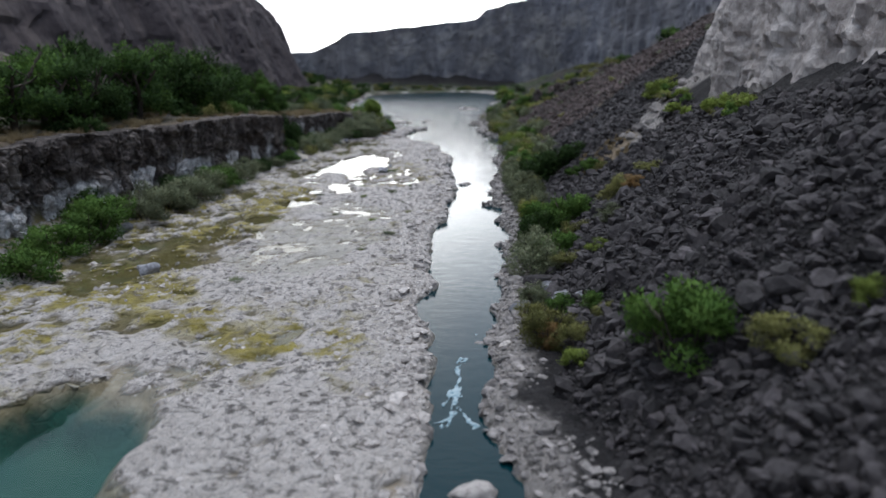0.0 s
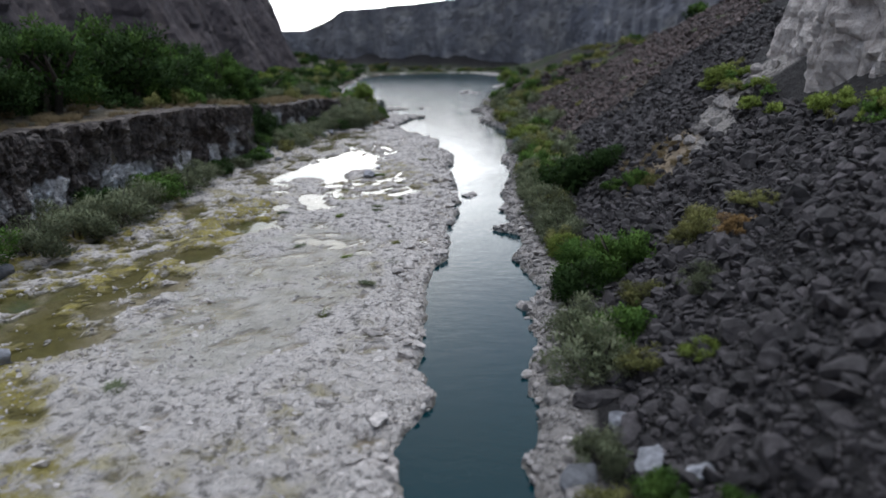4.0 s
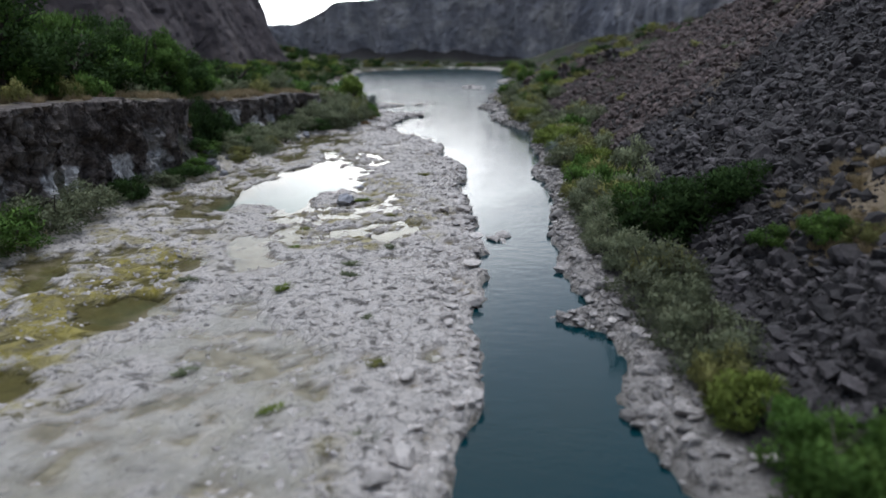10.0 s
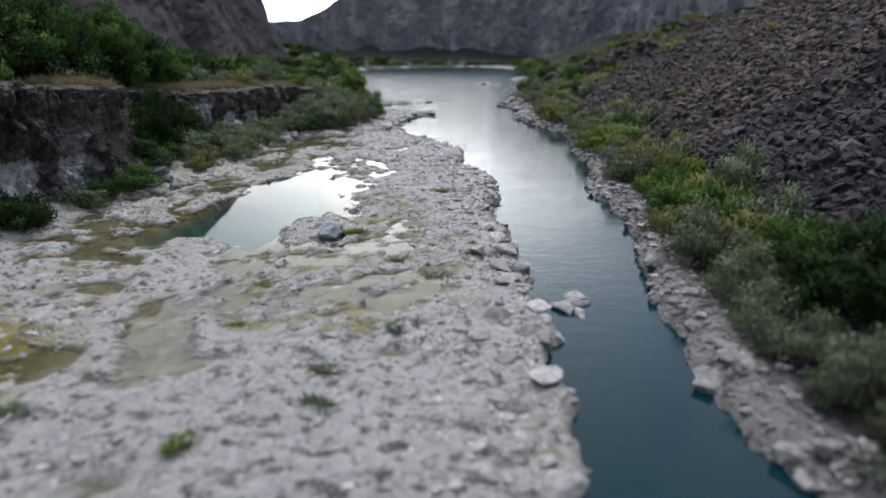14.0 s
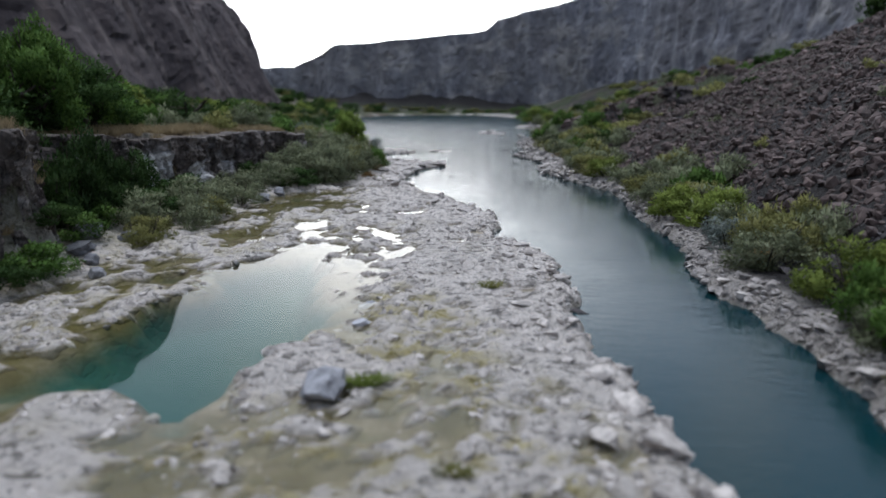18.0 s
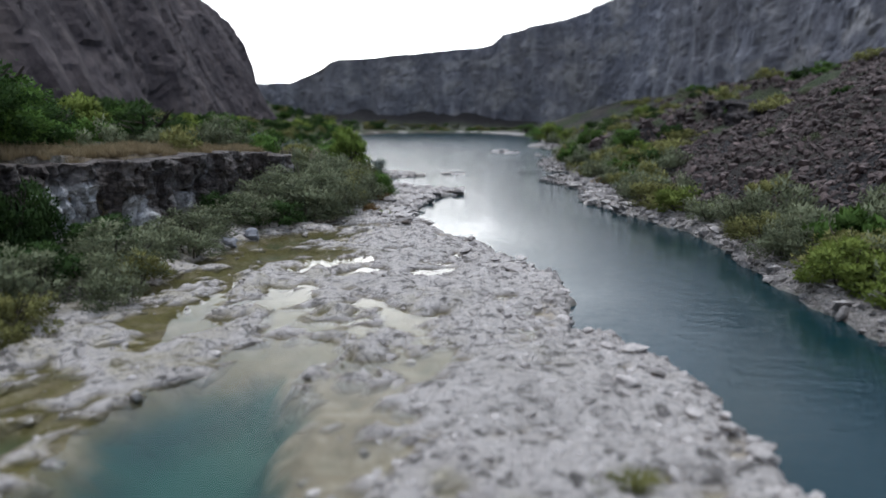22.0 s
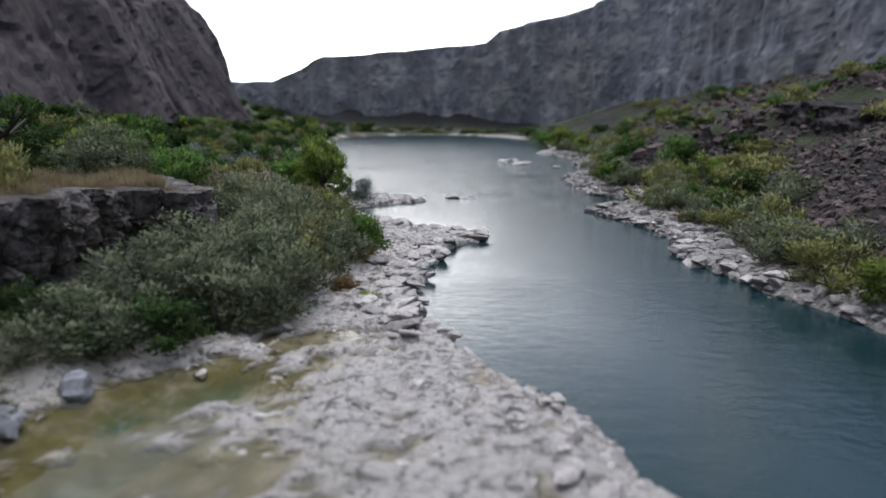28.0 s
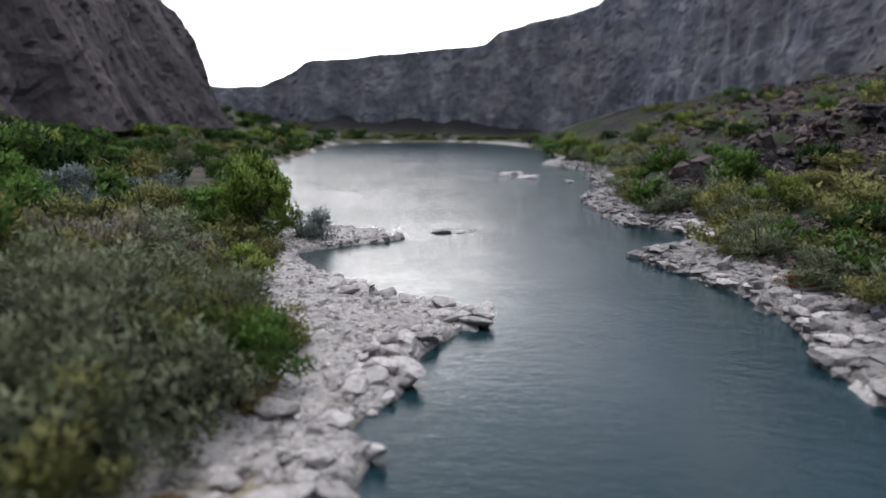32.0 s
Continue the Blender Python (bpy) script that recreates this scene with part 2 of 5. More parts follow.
def make_pool():
    """Still, clear shallow water: a tinted see-through sheet with the gloss of water."""
    m = bpy.data.materials.new("pool_water")
    m.use_nodes = True
    t = m.node_tree
    t.nodes.clear()
    out = t.nodes.new("ShaderNodeOutputMaterial")
    mix = t.nodes.new("ShaderNodeMixShader")
    clear = t.nodes.new("ShaderNodeBsdfTransparent")
    clear.inputs[0].default_value = (0.90, 0.91, 0.86, 1)
    gloss = t.nodes.new("ShaderNodeBsdfGlossy")
    gloss.inputs["Roughness"].default_value = 0.02
    fr = t.nodes.new("ShaderNodeFresnel")
    fr.inputs[0].default_value = 1.33
    t.links.new(fr.outputs[0], mix.inputs[0])
    t.links.new(clear.outputs[0], mix.inputs[1])
    t.links.new(gloss.outputs[0], mix.inputs[2])
    t.links.new(mix.outputs[0], out.inputs[0])
    return m


M_GROUND = make_ground()
M_STONE = make_shelf_stone("pale_shelf_stone", (0.16, 0.143, 0.136), (0.44, 0.393, 0.37), (0.63, 0.568, 0.54))
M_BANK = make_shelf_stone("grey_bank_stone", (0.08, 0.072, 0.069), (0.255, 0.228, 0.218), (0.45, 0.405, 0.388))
M_TALUS = make_dark_stone("dark_talus_basalt", (0.016, 0.0135, 0.014), (0.046, 0.039, 0.041), (0.106, 0.092, 0.096))
M_BROWN = make_dark_stone("brown_talus_basalt", (0.032, 0.022, 0.021), (0.088, 0.062, 0.058), (0.165, 0.122, 0.112))
M_BLUE = make_dark_stone("blue_grey_basalt", (0.085, 0.084, 0.094), (0.215, 0.212, 0.232), (0.40, 0.395, 0.425))
M_WALL = make_cliff("basalt_bench_wall", (0.018, 0.0145, 0.014), (0.098, 0.079, 0.073), (0.22, 0.182, 0.168), (0.30, 0.26, 0.24), 0.45, 3.0, True)
# distance haze is put into these base colours: lifted, greyed and blued
M_CLIFF = make_cliff("canyon_cliff", (0.105, 0.106, 0.132), (0.178, 0.177, 0.205), (0.245, 0.24, 0.268), (0.36, 0.35, 0.37), 0.5, 0.6)
M_CLIFF_L = make_cliff("brown_canyon_cliff", (0.042, 0.033, 0.036), (0.072, 0.057, 0.060), (0.108, 0.087, 0.086), (0.155, 0.122, 0.112), 0.5, 0.7)
M_PALE = make_cliff("pale_cliff", (0.24, 0.205, 0.195), (0.46, 0.405, 0.385), (0.62, 0.555, 0.53), (0.72, 0.655, 0.63), 0.7, 2.0)
M_LAVA = make_cliff("dark_lava", (0.016, 0.0135, 0.014), (0.046, 0.039, 0.041), (0.09, 0.077, 0.08), (0.15, 0.125, 0.115), 0.3, 2.0)
M_RIVER = make_river()
M_FOAM = Mat("foam", 0.6, 0.3)
M_FOAM = M_FOAM.colour(M_FOAM.ramp(M_FOAM.noise(5, 5), (0.35, (0.10, 0.19, 0.23)), (0.65, (0.42, 0.50, 0.54))))
M_POOL = make_pool()
M_BARK = make_dark_stone("bark", (0.03, 0.025, 0.02), (0.07, 0.055, 0.045), (0.13, 0.11, 0.09))
LEAF = {
    "sage": make_leaf("sage_leaf", (0.082, 0.097, 0.056), (0.192, 0.214, 0.128), (0.262, 0.275, 0.18)),
    "green": make_leaf("green_leaf", (0.033, 0.070, 0.016), (0.093, 0.171, 0.038), (0.143, 0.231, 0.055)),
    "dark": make_leaf("dark_leaf", (0.016, 0.034, 0.011), (0.043, 0.084, 0.023), (0.066, 0.112, 0.032)),
    "ivy": make_leaf("ivy_leaf", (0.010, 0.022, 0.008), (0.028, 0.054, 0.016), (0.050, 0.088, 0.024)),
    "olive": make_leaf("olive_leaf", (0.084, 0.090, 0.032), (0.215, 0.215, 0.079), (0.294, 0.275, 0.105)),
    "bright": make_leaf("yellow_green_leaf", (0.086, 0.121, 0.026), (0.209, 0.264, 0.057), (0.286, 0.341, 0.094)),
    "fresh": make_leaf("fresh_leaf", (0.095, 0.150, 0.030), (0.22, 0.31, 0.062), (0.30, 0.38, 0.10)),
    "grey": make_leaf("grey_blue_leaf", (0.077, 0.099, 0.094), (0.193, 0.226, 0.211), (0.259, 0.275, 0.253)),
    "straw": make_leaf("straw", (0.16, 0.12, 0.065), (0.36, 0.28, 0.17), (0.45, 0.36, 0.23)),
    "taupe": make_leaf("taupe_leaf", (0.105, 0.092, 0.066), (0.22, 0.195, 0.142), (0.29, 0.255, 0.19)),
    "rust": make_leaf("dry_leaf", (0.158, 0.096, 0.044), (0.350, 0.219, 0.096), (0.455, 0.298, 0.140)),
}


# ---------------------------------------------------------------- the lie of the land
def hashed(ix, iy, seed):
    h = (ix.astype(np.int64) * 374761393 + iy.astype(np.int64) * 668265263 + seed * 974711) & 0x7FFFFFFF
    h = ((h ^ (h >> 13)) * 1274126177) & 0x7FFFFFFF
    return ((h ^ (h >> 16)) & 0xFFFF) / 65535.0


def value_noise(x, y, seed=0):
    ix, iy = np.floor(x), np.floor(y)
    fx, fy = x - ix, y - iy
    fx, fy = fx * fx * (3 - 2 * fx), fy * fy * (3 - 2 * fy)
    a, b = hashed(ix, iy, seed), hashed(ix + 1, iy, seed)
    c, d = hashed(ix, iy + 1, seed), hashed(ix + 1, iy + 1, seed)
    return (a + (b - a) * fx) * (1 - fy) + (c + (d - c) * fx) * fy - 0.5


def fbm(x, y, octaves=4, seed=0):
    s, amp = 0.0, 1.0
    for i in range(octaves):
        s = s + amp * value_noise(x * 2**i + 17.3 * i, y * 2**i - 9.1 * i, seed + i)
        amp *= 0.5
    return s


def cells(x, y, seed=0):
    """Distance to the nearest joint and a number for each plate of a cracked surface."""
    ix, iy = np.floor(x), np.floor(y)
    f1 = np.full(np.shape(x), 9.0)
    f2, who = f1.copy(), f1 * 0
    for dx in (-1, 0, 1):
        for dy in (-1, 0, 1):
            px = ix + dx + hashed(ix + dx, iy + dy, seed)
            py = iy + dy + hashed(ix + dx, iy + dy, seed + 5)
            d = np.hypot(px - x, py - y)
            near = d < f1
            f2 = np.where(near, f1, np.minimum(f2, d))
            who = np.where(near, hashed(ix + dx, iy + dy, seed + 9), who)
            f1 = np.where(near, d, f1)
    return f2 - f1, who


def ease(x, a, b):
    u = np.clip((x - a) / (b - a), 0, 1)
    return u * u * (3 - 2 * u)


LEFT_BANK = [(0, -700), (0, -60), (-1, 0), (-2.5, 20), (-3.1, 27), (-4.2, 35), (-5, 39), (-7.3, 44.5), (-6.4, 48), (-7.6, 51.3), (-8.2, 56), (-10, 65), (-9.2, 69), (-10.3, 77),
             (-10.4, 81), (-11, 83), (-10.6, 84.3), (-11.5, 87.4), (-11.1, 89), (-12.2, 93.5), (-12.4, 97), (-13.9, 103), (-14.6, 105), (-16.2, 110.5), (-15.1, 113.7),
             (-16.2, 117), (-16.3, 120), (-19, 125), (-21, 126.5), (-20.4, 131.5), (-21, 135), (-23.2, 138.7), (-27, 145.8), (-30.3, 150.5), (-33.3, 154), (-33.3, 156.5)]
LEFT_BANK_UP = [(-34.8, 160), (-34.3, 163.5), (-35.8, 165), (-34.5, 168.5), (-34.5, 172), (-33.5, 175), (-31.7, 178.4), (-36, 180.3), (-40, 180.2), (-38.3, 182.3), (-41.6, 185),
                (-45, 188.7), (-48, 193.5), (-45, 196.5), (-42, 199), (-40.5, 201.5), (-45, 204), (-50, 206.6), (-58, 215), (-66, 232), (-80, 262), (-95, 315), (-106, 375),
                (-118, 430), (-112, 470), (-92, 486), (-74, 491)]
RIGHT_BANK = [(4, -700), (4, -60), (3, 0), (1.5, 20), (0.9, 25), (-1.5, 31), (-1.1, 33), (-1.7, 39.4), (-2, 47.5), (-2.2, 52), (-2.9, 59.5), (-2.4, 64), (-4.2, 71), (-3.9, 74), (-4.3, 77.2), (-6.6, 78.4),
              (-6.8, 79.2), (-4.9, 79.9), (-5.8, 83), (-6.6, 89.3), (-7, 94), (-7, 107), (-9.1, 118.5), (-8.5, 126), (-9.8, 135), (-10.3, 147), (-11.1, 153), (-14.5, 161)]
RIGHT_BANK_UP = [(-17.8, 170), (-18.7, 172.7), (-17.5, 178), (-18.7, 185), (-20.5, 189.5), (-23.2, 195.6), (-18.4, 199.6), (-17, 206.6), (-22.6, 212.8), (-24.6, 235), (-20, 244),
                 (-22, 262), (-20, 285), (-29.8, 309), (-24, 330), (-29, 398), (-45, 450), (-60, 482)]
RIVER = np.array(LEFT_BANK + LEFT_BANK_UP + (RIGHT_BANK + RIGHT_BANK_UP)[::-1], float)


def to_line(x, y, pts, closed=False):
    """Distance from points to a run of straight pieces."""
    pts = np.asarray(pts, float)
    best = np.full(np.shape(x), 1e9)
    ends = list(zip(pts, np.roll(pts, -1, 0))) if closed else list(zip(pts[:-1], pts[1:]))
    for a, b in ends:
        v = b - a
        u = np.clip(((x - a[0]) * v[0] + (y - a[1]) * v[1]) / (v @ v), 0, 1)
        best = np.minimum(best, (x - a[0] - u * v[0]) ** 2 + (y - a[1] - u * v[1]) ** 2)
    return np.sqrt(best)


def within(x, y, pts):
    inside = np.zeros(np.shape(x), bool)
    pts = np.asarray(pts, float)
    for a, b in zip(pts, np.roll(pts, -1, 0)):
        if a[1] == b[1]:
            continue
        cross = (y < a[1]) != (y < b[1])
        inside ^= cross & (x < (b[0] - a[0]) * (y - a[1]) / (b[1] - a[1]) + a[0])
    return inside


def side(y, line):
    line = np.asarray(line, float)
    order = np.maximum.accumulate(line[:, 1] + np.arange(len(line)) * 1e-6)
    return np.interp(y, order, line[:, 0])


def mid_river(y):
    return 0.5 * (side(y, LEFT_BANK + LEFT_BANK_UP) + side(y, RIGHT_BANK + RIGHT_BANK_UP))


# foot of the low basalt wall behind the shelf, by y, and its top
WALL_LINE = [(-47, 0), (-45, 30), (-44, 50), (-45, 66), (-44, 80), (-43.6, 95), (-44.3, 106), (-43.4, 115.5), (-46.5, 117.5), (-49.5, 121), (-50.5, 131), (-48.8, 137), (-49.2, 150), (-47.6, 161), (-50, 165), (-58, 168), (-72, 170)]
SHELF_EDGE = [(-36, -60), (-36, 42), (-37, 50), (-38.6, 60), (-38.8, 75), (-39.8, 90), (-41.5, 102), (-41.8, 112), (-41.5, 122), (-42.6, 132), (-43, 142), (-41.5, 150), (-39, 156), (-38, 166), (-43, 173), (-44, 182), (-47, 190), (-60, 240)]

# small pools on the shelf: x, y, half width, half length, turn in degrees, depth
POOLS = [(-28.6, 75.8, 1.1, 1.6, 40, 0.2), (-27.8, 67.4, 1.6, 2.2, 20, 0.22), (-29.6, 55, 3.6, 6.0, 10, 0.22), (-30.5, 64, 1.5, 5, 12, 0.2), (-26.6, 61.6, 1.2, 2.4, 10, 0.2), (-33.3, 94.2, 1.5, 2.2, 20, 0.2),
         (-31.3, 91.6, 1.0, 1.4, 30, 0.2), (-28.0, 84.0, 1.0, 1.6, 10, 0.2), (-27.6, 77.0, 1.5, 1.6, 0, 0.25), (-35.1, 79.8, 1.2, 2.0, 10, 0.2), (-25.4, 86.2, 1.8, 3.6, 18, 0.24)]
POOLS += [(-33.0, 103, 2.0, 4.8, -12, 0.8), (-39.8, 136, 1.6, 6, -14, 0.16), (-40.2, 145.5, 1.7, 5.0, -22, 0.2), (-37.5, 126, 1.3, 4, 0, 0.2), (-38.6, 118.5, 1.5, 3.0, 10, 0.2), (-36.6, 113.0, 0.9, 1.6, 10, 0.2),
          (-36.2, 139.5, 2.4, 2.6, 25, 0.2), (-34.6, 137, 2.0, 3.4, 25, 0.2), (-26.4, 125.6, 1.2, 1.8, 0, 0.2), (-28.6, 135.4, 0.9, 0.9, 0, 0.2), (-30, 46, 3.4, 2.0, 30, 0.3)]
# wide pools, by their outline: points, depth, distance over which the bed falls
WIDE_POOLS = [
    ([(-27, 19), (-24, 26.4), (-22.7, 29.4), (-21, 30.3), (-18.9, 30), (-16.7, 30), (-15.6, 28.7), (-14.2, 25.3), (-12.7, 22.5), (-12.2, 17), (-20, 14)], 2.0, 2.2),
    ([(-35.4, 102.7), (-31.8, 100.1), (-30.4, 99.8), (-28.4, 97.4), (-26.8, 97.5), (-26.5, 102.8), (-25.3, 105.1), (-25.9, 108.5), (-27.2, 112.5), (-29.4, 118), (-31, 120.3), (-33.3, 118.2), (-34.3, 115.2), (-34.2, 112), (-35.2, 109)], 1.7, 1.8),
    ([(-31, 120), (-32.4, 127), (-29.8, 131), (-26.4, 122), (-25.2, 114), (-24.6, 109.7), (-26, 107.4), (-27.4, 112)], 0.30, 1.6),
    ([(-36.4, 125), (-37, 129), (-36, 132.3), (-31, 131.6), (-28.7, 128.6), (-25.4, 127.2), (-24, 123), (-25.3, 119), (-29.5, 117.4), (-33, 119), (-34.6, 122)], 0.32, 2.0)] + [
        ([(-37.5, 135), (-36.5, 140), (-33.2, 141.4), (-31.6, 136), (-31.4, 133), (-34, 132.6)], 0.2, 1.5),
]
# where thin sheets of water stand between the plates, and where silt has settled under a film of water
PLASHY = [(-29, 97), (-26, 90.5), (-23, 87.5), (-18, 88.5), (-15, 91), (-14.6, 98), (-16.4, 104), (-19.6, 108), (-22.2, 108.5), (-24.4, 105), (-26, 99)]
PLASHY_UP = [(-25.6, 104.5), (-19.4, 104.8), (-20.6, 111), (-24.4, 114)]
SILTY = [(-20.6, 47), (-23.8, 54), (-25.2, 61), (-24.6, 67), (-22.3, 70), (-19.3, 71.5), (-14.6, 70.5), (-13.0, 65), (-13.6, 57), (-15.6, 52.4), (-18, 46.6)]
SILTY_UP = [(-25.5, 71), (-23.5, 78), (-20.6, 80), (-16.6, 73), (-19, 71.5)]
POOL_LEVEL = 0.30


def land(x, y):
    """Height of the ground and the masks of what covers it."""
    x, y = np.asarray(x, float), np.asarray(y, float)
    d = to_line(x, y, RIVER, True)
    d = np.where(within(x, y, RIVER), -d, d)
    d = d + 0.7 * fbm(x / 2.2, y / 2.2, 3, 3) * ease(np.abs(d), 8, 0.5)
    left = x < mid_river(y)
    left = np.where(y > 491, x < -74, left)
    plate, who = cells(x / 1.5 + 0.6 * fbm(x / 2, y / 2, 2, 8), y / 1.9 + 0.6 * fbm(x / 2, y / 2, 2, 9), 4)
    rough = fbm(x / 3.2, y / 3.2, 4, 11)

    # left bank: flat shelf, brushy foot, bench on top of the wall
    wall = side(y, WALL_LINE)
    edge = side(y, SHELF_EDGE)
    shelf = 0.12 + 0.30 * ease(d, 0.0, 0.5) + 0.18 * rough + 0.16 * (who - 0.5) * ease(plate, 0.0, 0.12) + 0.10 * ease(d, 0, 5) * (1 - ease(d, 3, 14))
    led = 3.2 * fbm(x / 4.5, y / 2.6, 4, 15)
    shelf = shelf + 0.13 * (np.floor(led) + ease(led - np.floor(led), 0.0, 0.25) - led * 0.6) + 0.36 * fbm(x / 1.2, y / 1.2, 3, 16)
    strip = ease(x - edge, 8, 4.5) * ease(x - edge, -2, 0.5) * ease(y, 165, 150)
    gap, rock = cells(x / 1.25 + 0.5 * fbm(x, y, 2, 18), y / 1.5 + 0.5 * fbm(x, y, 2, 19), 17)
    shelf = shelf + strip * (-0.20 + 0.42 * (rock - 0.3) * ease(gap, 0.02, 0.2) + 0.35 * fbm(x / 6, y / 6, 2, 20))
    hollow = np.zeros_like(x)
    for px, py, a, b, turn, deep in POOLS:
        c, s = math.cos(radians(turn)), math.sin(radians(turn))
        u, v = ((x - px) * c + (y - py) * s) / a, (-(x - px) * s + (y - py) * c) / b
        r = np.hypot(u, v) + 0.55 * fbm(x / 3.0, y / 3.0, 3, 21)
        hollow = np.maximum(hollow, deep * (0.35 * ease(r, 1.25, 0.7) + 0.65 * ease(r, 1.05, 0.0)) + 0.12 * ease(r, 1.25, 0.9))
    for outline, deep, run in WIDE_POOLS:
        inside = to_line(x, y, outline, True) * np.where(within(x, y, outline), 1, -1) + 1.5 * fbm(x / 2.6, y / 2.6, 4, 22)
        hollow = np.maximum(hollow, 0.26 * ease(inside, -0.5, 0.4) + deep * ease(inside, 0.0, run)) if deep > 1 else np.maximum(hollow, deep * ease(inside, -0.4, run))
        # the bed of a wide pool is smoother than the shelf
        if deep > 1:
            shelf = shelf + (0.42 - shelf) * 0.6 * ease(inside, -0.4, 0.8)
        else:
            shelf = shelf + 0.30 * (rock - 0.42) * ease(gap, 0.02, 0.16) * ease(inside, -0.4, 0.6)
    silty, plashy = np.full_like(x, -9.0), np.full_like(x, -9.0)
    for outline in (SILTY, SILTY_UP):
        silty = np.maximum(silty, to_line(x, y, outline, True) * np.where(within(x, y, outline), 1, -1))
    for outline in (PLASHY, PLASHY_UP):
        plashy = np.maximum(plashy, to_line(x, y, outline, True) * np.where(within(x, y, outline), 1, -1))
    silty = ease(silty + 3.4 * fbm(x / 4, y / 4, 4, 69), -0.4, 1.0)
    plashy = ease(plashy + 2.4 * fbm(x / 4, y / 4, 3, 79), -0.8, 0.8)
    shelf = shelf + (0.40 * (shelf - 0.42) - shelf + POOL_LEVEL + 0.015 + 0.10 * fbm(x / 5, y / 5, 2, 80)) * silty
    shelf = shelf + (0.36 * (rock - 0.40) * ease(gap, 0.02, 0.16) - 0.14) * plashy
    shelf = shelf - hollow * ease(d, 0.8, 2.5)
    foot = edge - x
    zl = shelf + 0.22 * np.clip(foot, 0, 12) + 0.35 * ease(foot, 0, 3) * fbm(x / 1.3, y / 1.3, 3, 31)
    top = np.interp(y, [0, 60, 95, 114, 120, 140, 163], [9.3, 9.1, 8.9, 7.8, 7.0, 6.3, 5.5])
    far_in = np.clip(wall - x, 0, 400)
    bench = top + 0.045 * np.clip(far_in, 0, 25) + 0.5 * np.clip(far_in - 32, 0, 34) + 0.5 * fbm(x / 5, y / 5, 4, 41)
    on_wall = np.where(x < wall, ease(to_line(x, y, WALL_LINE), 0.7, 1.9), 0.0) * ease(y, 169, 164)
    bank = 0.8 + 0.10 * np.clip(d, 0, 14) + 0.24 * np.clip(d - 14, 0, 40) + 0.5 * np.clip(d - 60, 0, 30) + 0.8 * fbm(x / 6, y / 6, 4, 43)
    zl = np.where(y > 164, shelf + (bank - shelf) * ease(foot, -1, 5) * ease(y, 160, 172) + 0.2 * np.clip(foot, 0, 12) * ease(y, 172, 160), zl)
    zl = zl + (bench - zl) * on_wall

    # right bank: rock rim, brushy strip, talus
    start = np.interp(y, [0, 45, 80, 110, 200, 260], [3.2, 3.6, 7.0, 6.0, 9.0, 14.0])
    slope = np.interp(y, [0, 60, 90, 150, 215, 300], [0.80, 0.80, 0.74, 0.66, 0.42, 0.34])
    zr = 0.10 + 0.55 * ease(d, 0, 1.0) + 0.08 * np.clip(d, 0, 8) + slope * np.clip(d - start, 0, 60) + 0.25 * rough * ease(d, 0.3, 2)
    zr = zr + ease(d, 5, 12) * (0.9 * fbm(x / 5, y / 5, 4, 51) + 1.2 * fbm(x / 14, y / 14, 2, 52))
    # a dark lava bench far up the bank
    lava = ease(to_line(x, y, [(-14, 225), (0, 231), (16, 236)]), 7, 3)
    zr = zr + lava * (2.4 + 2.5 * fbm(x / 3, y / 3, 3, 53))
    z = np.where(left, zl, zr)

    # far flat meadow below the cliff at the river's bend
    far = 0.5 + 0.03 * np.clip(d, 0, 30) + (0.35 + 0.25 * fbm(x / 25, y / 25, 2, 91)) * np.clip(y - 497, 0, 30) + 1.2 * fbm(x / 8, y / 8, 3, 92) * ease(y, 496, 502)
    far = far + 5 * np.exp(-(((x + 112) / 46) ** 2)) * ease(y + 3 * fbm(x / 9, y / 9, 3, 93), 495, 522)
    z = np.where(y > 470, z + (far - z) * ease(y, 470, 490), z)
    bed = np.maximum(-0.15 + d * 0.6, -2.2)
    z = np.where(d < 0, bed, z)

    m = {}
    lf = left.astype(float)
    m["talus"] = (1 - lf) * ease(d + 1.5 * rough - 2.0 * ease(y, 150, 190) + 0.7 * ease(y, 150, 130), 1.7, 3.2) + lf * ease(foot, 1, 5) * 0.5 * ease(y, 175, 160)
    m["soil"] = lf * np.clip(on_wall + ease(y, 165, 172) * ease(foot, 0, 4), 0, 1) * ease(fbm(x / 7, y / 7, 3, 61), -0.45, 0.05) + 0.4 * (1 - lf) * ease(fbm(x / 11, y / 7, 4, 62), -0.2, 0.2) * ease(d, 8, 16) * ease(y, 95, 180)
    m["grass"] = np.clip(lf * ease(foot, 0, 3) * ease(fbm(x / 4, y / 4, 3, 63), 0.15, -0.2) * (0.35 + 0.65 * on_wall + 0.65 * ease(y, 165, 180)) + 0.75 * (1 - lf) * ease(y, 160, 225) * ease(d, 3, 8) * ease(fbm(x / 6, y / 6, 3, 64), 0.12, -0.2), 0, 1) * ease(d, 0.5, 2)
    m["grass"] = m["grass"] * (1 - 0.7 * lf * on_wall * ease(far_in, 9, 2))
    m["grass"] = np.where(y > 470, 0.9 * ease(d, 1, 3) * ease(y, 506, 500), m["grass"])
    m["talus"] = m["talus"] * (1 - 0.62 * (1 - lf) * ease(to_line(x, y, [(9.5, 80.5), (12, 84), (16, 86)]) + 2.6 * fbm(x / 2.5, y / 2.5, 3, 78), 2.8, 1.2))
    m["talus"] = np.where(y > 470, ease(y, 498, 504), np.maximum(m["talus"], (0.35 + 0.12 * ease(y, 165, 140)) * (1 - lf) * (d > 0)))
